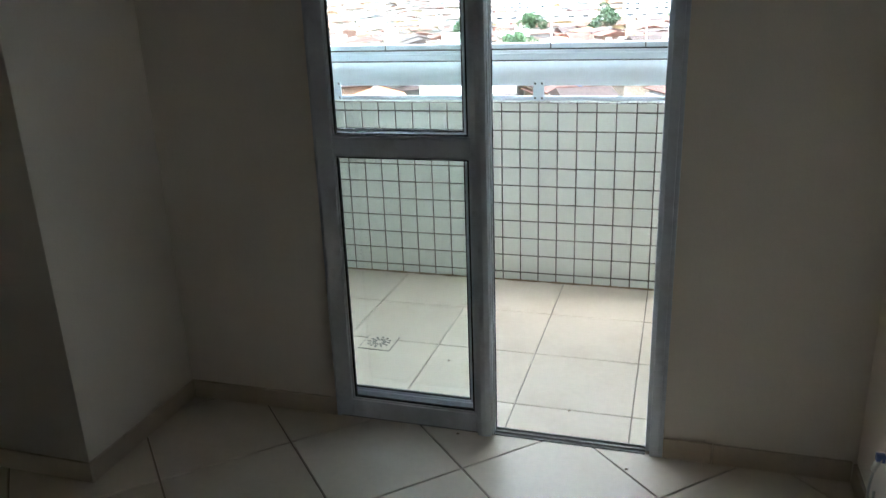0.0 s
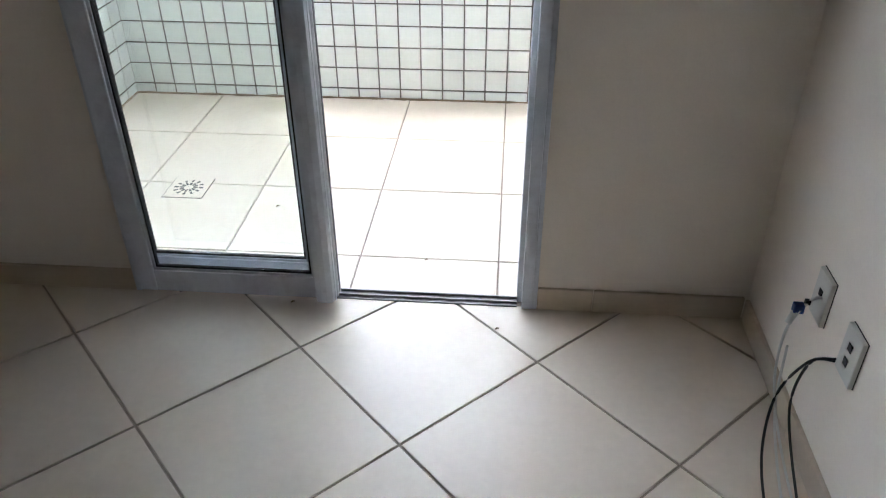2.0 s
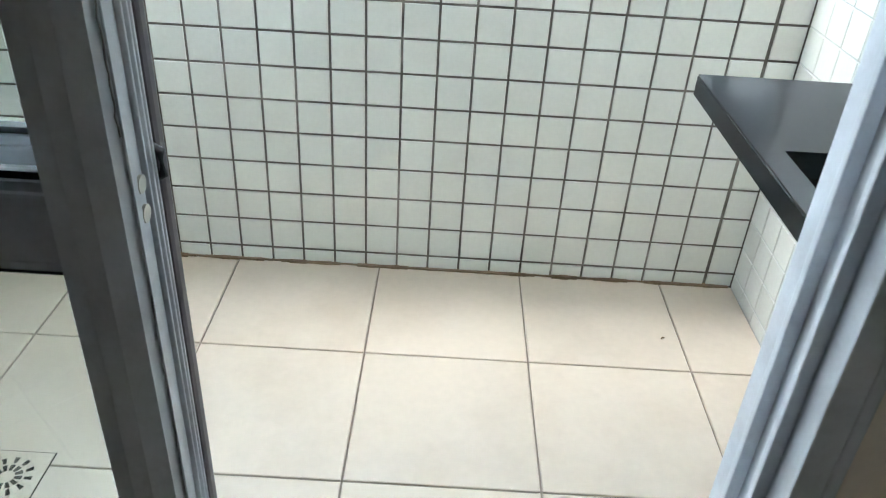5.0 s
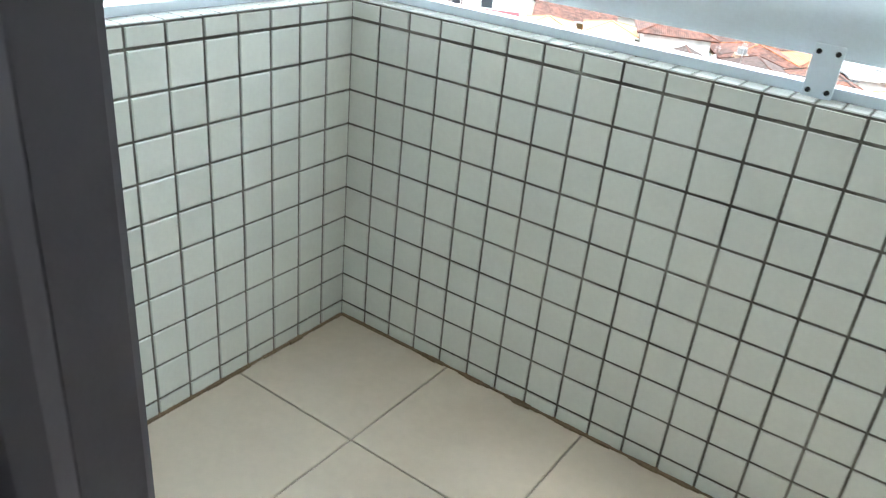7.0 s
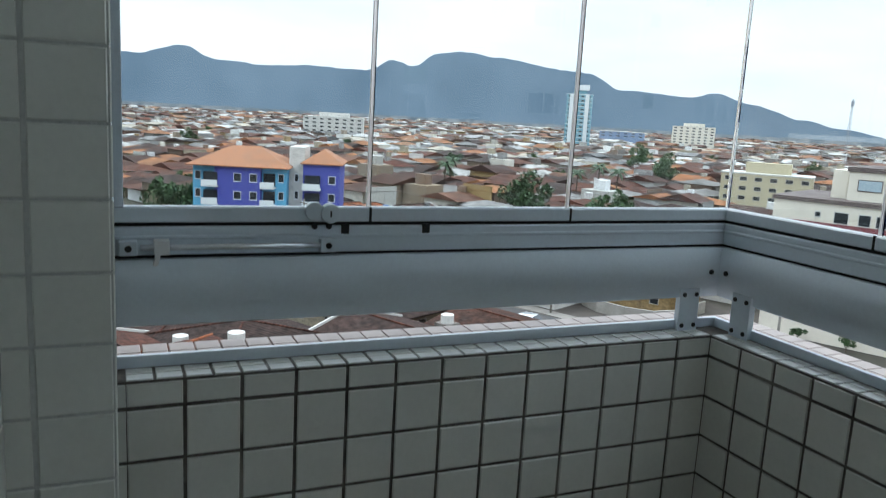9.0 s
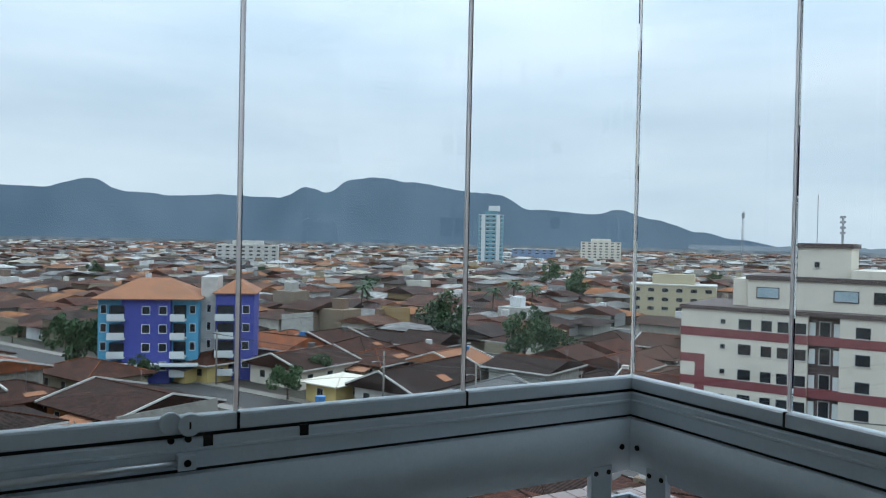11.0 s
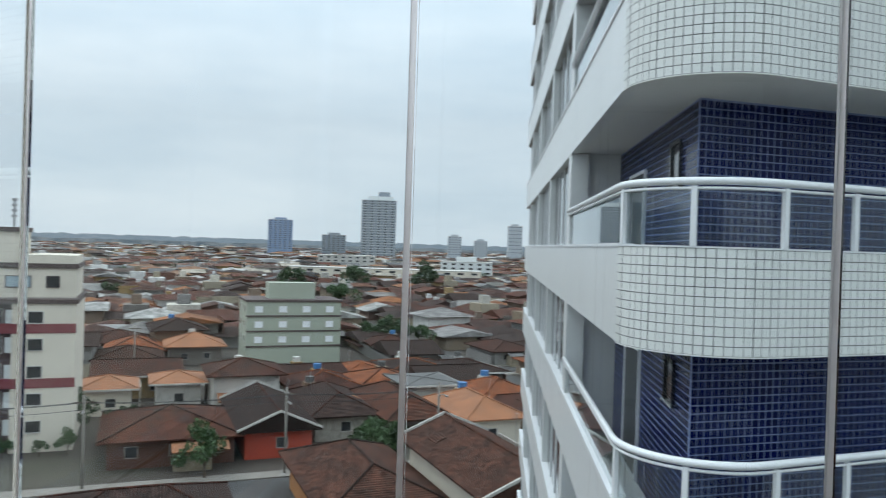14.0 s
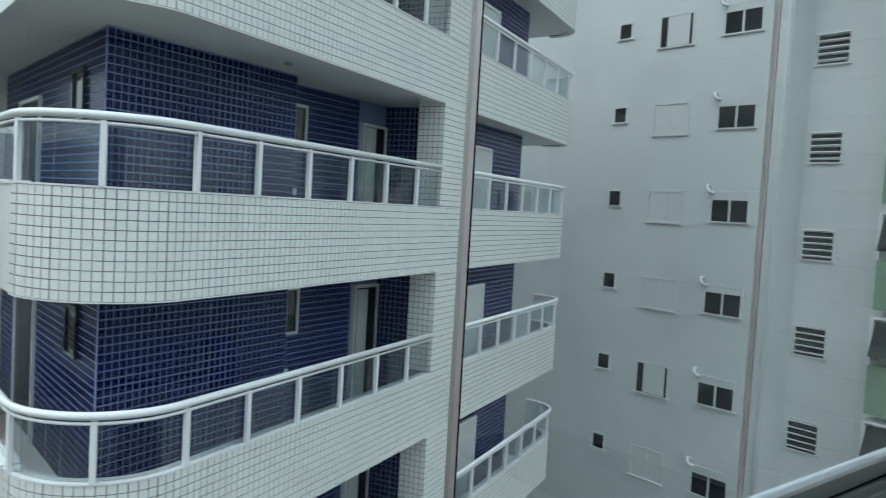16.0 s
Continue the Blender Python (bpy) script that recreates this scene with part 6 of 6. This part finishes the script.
def car(x, y, turn):
    t = thing("car", "small silver hatchback parked at the kerb", "car", pose(x, y, GROUND + 0.03, 0, 0, turn))
    prof = [(-1.95, 0.35), (1.95, 0.35), (2.0, 0.7), (1.3, 0.88), (0.75, 1.42), (-0.9, 1.46), (-1.75, 0.95), (-1.98, 0.8)]
    b = Builder()
    n = len(prof)
    b.add([(px, -0.82, pz) for px, pz in prof] + [(px, 0.82, pz) for px, pz in prof], [tuple(range(n)), tuple(range(2 * n - 1, n - 1, -1))] + [(i, n + i, n + (i + 1) % n, (i + 1) % n) for i in range(n)])
    body = part("body", b.mesh("body", M_CAR, 0.08, True), t)
    part("windscreen", Builder().add([(0.80, -0.68, 1.39), (1.26, -0.72, 0.93), (1.26, 0.72, 0.93), (0.80, 0.68, 1.39), (0.76, -0.68, 1.37), (1.22, -0.72, 0.91), (1.22, 0.72, 0.91), (0.76, 0.68, 1.37)], [(0, 1, 2, 3), (4, 7, 6, 5), (0, 4, 5, 1), (2, 6, 7, 3)], Matrix.Translation((0.03, 0, 0.02))).mesh("windscreen", M_DARK), t)
    for s in (-1, 1):
        part("side_window", box_mesh("side_window", M_DARK, -0.9, 0.65, s * 0.826 - 0.004, s * 0.826 + 0.004, 0.98, 1.34), t)
        for px in (-1.2, 1.25):
            w = part("wheel", Builder().tube([(px, s * 0.66, 0.3), (px, s * 0.85, 0.3)], 0.3, 16).mesh("wheel", M_RUBBER), t, "black tyre")
            part("rim", Builder().tube([(px, s * 0.84, 0.3), (px, s * 0.86, 0.3)], 0.19, 12).mesh("rim", M_STEEL), w)


car(-71.0, 41.2, HEAD + 8)
# curved yard wall of the corner house
u, v = -43.0, 83.5
yard = Builder().sweep([tuple(town(u + a, v + b).xy) for a, b in ((-9, 2.5), (-5, -1.5), (-2, -3.2), (2, -3.6), (5, -2.6), (6.5, 0), (6.8, 8))], [(-0.12, GROUND), (0.12, GROUND), (0.12, GROUND + 1.5), (-0.12, GROUND + 1.5)])
tagged(new("yard_wall", yard.mesh("yard_wall", M_PLASTER)), "curved grey-beige yard wall with peeling paint", "wall")

# ---- hills on the horizon ----
RIDGE = [(130, 3.2), (112, 3.6), (100, 3.1), (88.5, 2.98), (85.3, 3.70), (83.2, 2.90), (80.0, 2.75), (76.6, 2.92), (72.7, 2.80), (70.8, 3.66), (69.3, 3.32), (67.5, 4.30), (65.9, 4.55),
         (62.9, 4.18), (58.7, 3.58), (57.0, 3.48), (54.1, 2.37), (49.5, 2.13), (48.0, 2.46), (45.4, 1.80), (42.3, 0.95), (39.6, 0.42), (37.0, 0.05)]
hb, R = Builder(), 4200.0
prev = None
for (y0, e0), (y1, e1) in zip(RIDGE, RIDGE[1:]):
    steps = max(2, int((y0 - y1) / 0.35))
    for j in range(steps):
        f = j / steps
        g = f * f * (3 - 2 * f)
        yaw, el = y0 + (y1 - y0) * f, e0 + (e1 - e0) * g + 0.10 * noise.noise((y0 - f * 3, 0.5, 0)) + 0.05 * noise.noise((f * 9 + y0, 2.5, 0))
        a = radians(yaw)
        x, y = -math.sin(a) * R, math.cos(a) * R
        cur = [(x, y, GROUND - 30), (x, y, 1.6 + R * math.tan(radians(max(0.02, el)))), (x * 1.12, y * 1.12, GROUND - 30)]
        if prev:
            hb.add(prev + cur, [(0, 3, 4, 1), (1, 4, 5, 2)])
        prev = cur
hills = tagged(new("backdrop_hills", hb.mesh("backdrop_hills", M_HILL)), "blue mountain ridge on the horizon with painted haze", "hills", kind="structure")

# the plain beyond the last houses: glowing strips in the colour of haze
for nm, R, top, mt, lab in (("backdrop_plain", 1850.0, -0.30, M_PLAIN, "far edge of the town as a strip of painted haze"), ("backdrop_coast", 3600.0, 0.02, M_AIR, "pale strip of woods and painted haze on the horizon")):
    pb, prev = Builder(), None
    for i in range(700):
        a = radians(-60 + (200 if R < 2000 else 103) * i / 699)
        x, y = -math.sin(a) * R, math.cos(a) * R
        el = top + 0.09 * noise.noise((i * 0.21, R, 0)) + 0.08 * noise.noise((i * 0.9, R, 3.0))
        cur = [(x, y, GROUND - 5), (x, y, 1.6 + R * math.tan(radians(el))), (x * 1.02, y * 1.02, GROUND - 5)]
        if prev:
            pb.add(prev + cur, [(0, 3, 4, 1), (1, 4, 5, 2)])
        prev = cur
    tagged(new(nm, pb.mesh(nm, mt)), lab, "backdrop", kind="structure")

# ---- tiles of the balcony and the room, piece by piece ----
WT = tile_data("tile", M_WTILE, 0.0935, 0.0935)
CT = tile_data("tile", M_WTILE, 0.043, 0.043, 0.003, 0.0012)
WTR = tile_data("tile", M_WTILE, 0.0965, 0.0965, 0.003, 0.002)


def wall_tiles(parent, origin, u, n, length, rows, data=WT, pitch=0.1):
    """Tiles along u from origin, one row for each (z0, z1)."""
    u = Vector(u)
    v = Vector(n).cross(u)
    for c in range(math.ceil(length / pitch - 0.05)):
        wide = min(pitch, length - c * pitch) / pitch
        for z0, z1 in rows:
            o = Vector(origin) + u * (c * pitch + wide * pitch / 2) + Vector((0, 0, (z0 + z1) / 2))
            m = facing(o, u, n)
            tall = (z1 - z0) / pitch
            jit = pose(0, 0, 0, random.uniform(-0.25, 0.25), random.uniform(-0.25, 0.25), random.uniform(-0.4, 0.4))
            part("tile", data, parent, at=m @ jit @ Matrix.Diagonal((max(0.2, wide - (0.08 if wide < 0.99 else 0)), max(0.2, tall - (0.06 if tall < 0.99 else 0)), 1, 1)))


ROWS = [(0.0, 0.05)] + [(0.05 + 0.1 * k, 0.15 + 0.1 * k) for k in range(9)] + [(0.95, 1.0)]
wall_tiles(wall_front, (0, 0, 0), (1, 0, 0), (0, -1, 0), RIGHT, ROWS)
wall_tiles(wall_side, (0, 0, 0), (0, -1, 0), (1, 0, 0), 1.315, ROWS)
UP = [(0.0, 0.05)] + [(0.05 + 0.1 * k, 0.15 + 0.1 * k) for k in range(10)]
HIGH = [(0.05 + 0.1 * k, 0.15 + 0.1 * k) for k in range(25)]
wall_tiles(wall_tiled, (RIGHT, 0, 0), (0, -1, 0), (-1, 0, 0), 1.45, UP, WTR)
wall_tiles(pillar, (0.26, -1.315, 0), (0, -1, 0), (1, 0, 0), 0.143, [(0.0, 0.05)] + HIGH, WTR)
wall_tiles(pillar, (0.26, -1.315, 0), (-1, 0, 0), (0, 1, 0), 0.26, [(0.0, 0.05)] + HIGH, WTR)
wall_tiles(reveal, (0.26, OUTER + 0.006, 0), (1, 0, 0), (0, 1, 0), DOOR_L - 0.256, [(0.0, 0.05)] + HIGH, WTR)
wall_tiles(reveal, (DOOR_L + 0.004, OUTER + 0.006, 0), (0, -1, 0), (1, 0, 0), 0.055, [(0.0, 0.05)] + HIGH[:21], WTR)
upper = Builder()
for c in range(15):
    for k in range(10, 25):
        upper.add([tuple(p.co) for p in WTR.vertices], [tuple(f.vertices) for f in WTR.polygons], facing((RIGHT, -0.05 - 0.1 * c + (0.025 if c == 14 else 0), 0.1 + 0.1 * k), (0, -1, 0), (-1, 0, 0)) @ Matrix.Diagonal((0.45 if c == 14 else 1, 1, 1, 1)))
tagged(part("upper_tiles", upper.mesh("upper_tiles", M_WTILE), wall_tiled), kind="stuff")
for c in range(50):
    for r in range(2):
        m = facing((0.025 + 0.05 * c, 0.016 + 0.031 * r, 1.0), (1, 0, 0), (0, 0, 1))
        if 0.025 + 0.05 * c < RIGHT:
            part("cap_tile", CT, wall_front, at=m @ Matrix.Diagonal((1.04, 0.65, 1, 1)))
for c in range(26):
    for r in range(2):
        part("cap_tile", CT, wall_side, at=facing((-0.016 - 0.031 * r, -0.025 - 0.05 * c, 1.0), (0, 1, 0), (0, 0, 1)) @ Matrix.Diagonal((1.04, 0.65, 1, 1)))


def clip_ring(ring, x0, x1, y0, y1):
    """A convex ring cut to a rectangle."""
    for axis, lim, sign in ((0, x0, 1), (0, x1, -1), (1, y0, 1), (1, y1, -1)):
        out = []
        for i, p in enumerate(ring):
            q = ring[(i + 1) % len(ring)]
            a, b = (p[axis] - lim) * sign, (q[axis] - lim) * sign
            if a >= 0:
                out.append(p)
            if a * b < 0:
                t = a / (a - b)
                out.append((p[0] + t * (q[0] - p[0]), p[1] + t * (q[1] - p[1])))
        ring = out
    return ring


def floor_tile(ring, parent, gap=0.004):
    """One floor tile with eased edges from its outline."""
    c = Vector((sum(p[0] for p in ring) / len(ring), sum(p[1] for p in ring) / len(ring)))
    n = len(ring)
    inner = [Vector(p) + (c - Vector(p)).normalized() * 0.003 for p in ring]
    b = Builder()
    b.add([(p[0] - c.x, p[1] - c.y, -0.006) for p in ring] + [(p[0] - c.x, p[1] - c.y, -0.0015) for p in ring] + [(p.x - c.x, p.y - c.y, 0.0) for p in inner],
          [tuple(range(2 * n, 3 * n))] + [(i, (i + 1) % n, n + (i + 1) % n, n + i) for i in range(n)] + [(n + i, n + (i + 1) % n, 2 * n + (i + 1) % n, 2 * n + i) for i in range(n)])
    part("floor_tile", b.mesh("floor_tile", M_FTILE), parent, at=Matrix.Translation((c.x, c.y, 0)))


FT, GAP = 0.455, 0.0026
for i in range(-1, 6):
    for j in range(-1, 4):
        x, y = 0.435 + FT * (i - 1), -0.44 - FT * (j - 1)
        r = clip_ring([(x + GAP, y - FT + GAP), (x + FT - GAP, y - FT + GAP), (x + FT - GAP, y - GAP), (x + GAP, y - GAP)], 0.004, RIGHT - 0.004, INNER + 0.043, -0.004)
        if len(r) > 2:
            floor_tile(r, balcony_slab)
RG = 0.0034                            # the room has wider joints than the balcony
FR = 0.468                             # its tiles lie a little off the diagonal
ox, oy, ca, sa = 1.256, -1.823, math.cos(radians(44.2)), math.sin(radians(44.2))
for i in range(-9, 10):
    for j in range(-9, 10):
        ring = []
        for a, b in ((RG, RG), (FR - RG, RG), (FR - RG, FR - RG), (RG, FR - RG)):
            p, q = i * FR + a, j * FR + b
            ring.append((ox + ca * p - sa * q, oy + sa * p + ca * q))
        r = clip_ring(ring, -1.6, 2.523, -6.0, INNER)
        if len(r) > 2:
            area = abs(sum(r[k][0] * r[(k + 1) % len(r)][1] - r[(k + 1) % len(r)][0] * r[k][1] for k in range(len(r)))) / 2
            if area > 0.002 and not all(p[0] < 0.03 and p[1] > -2.2 for p in r):
                floor_tile(r, room_slab)
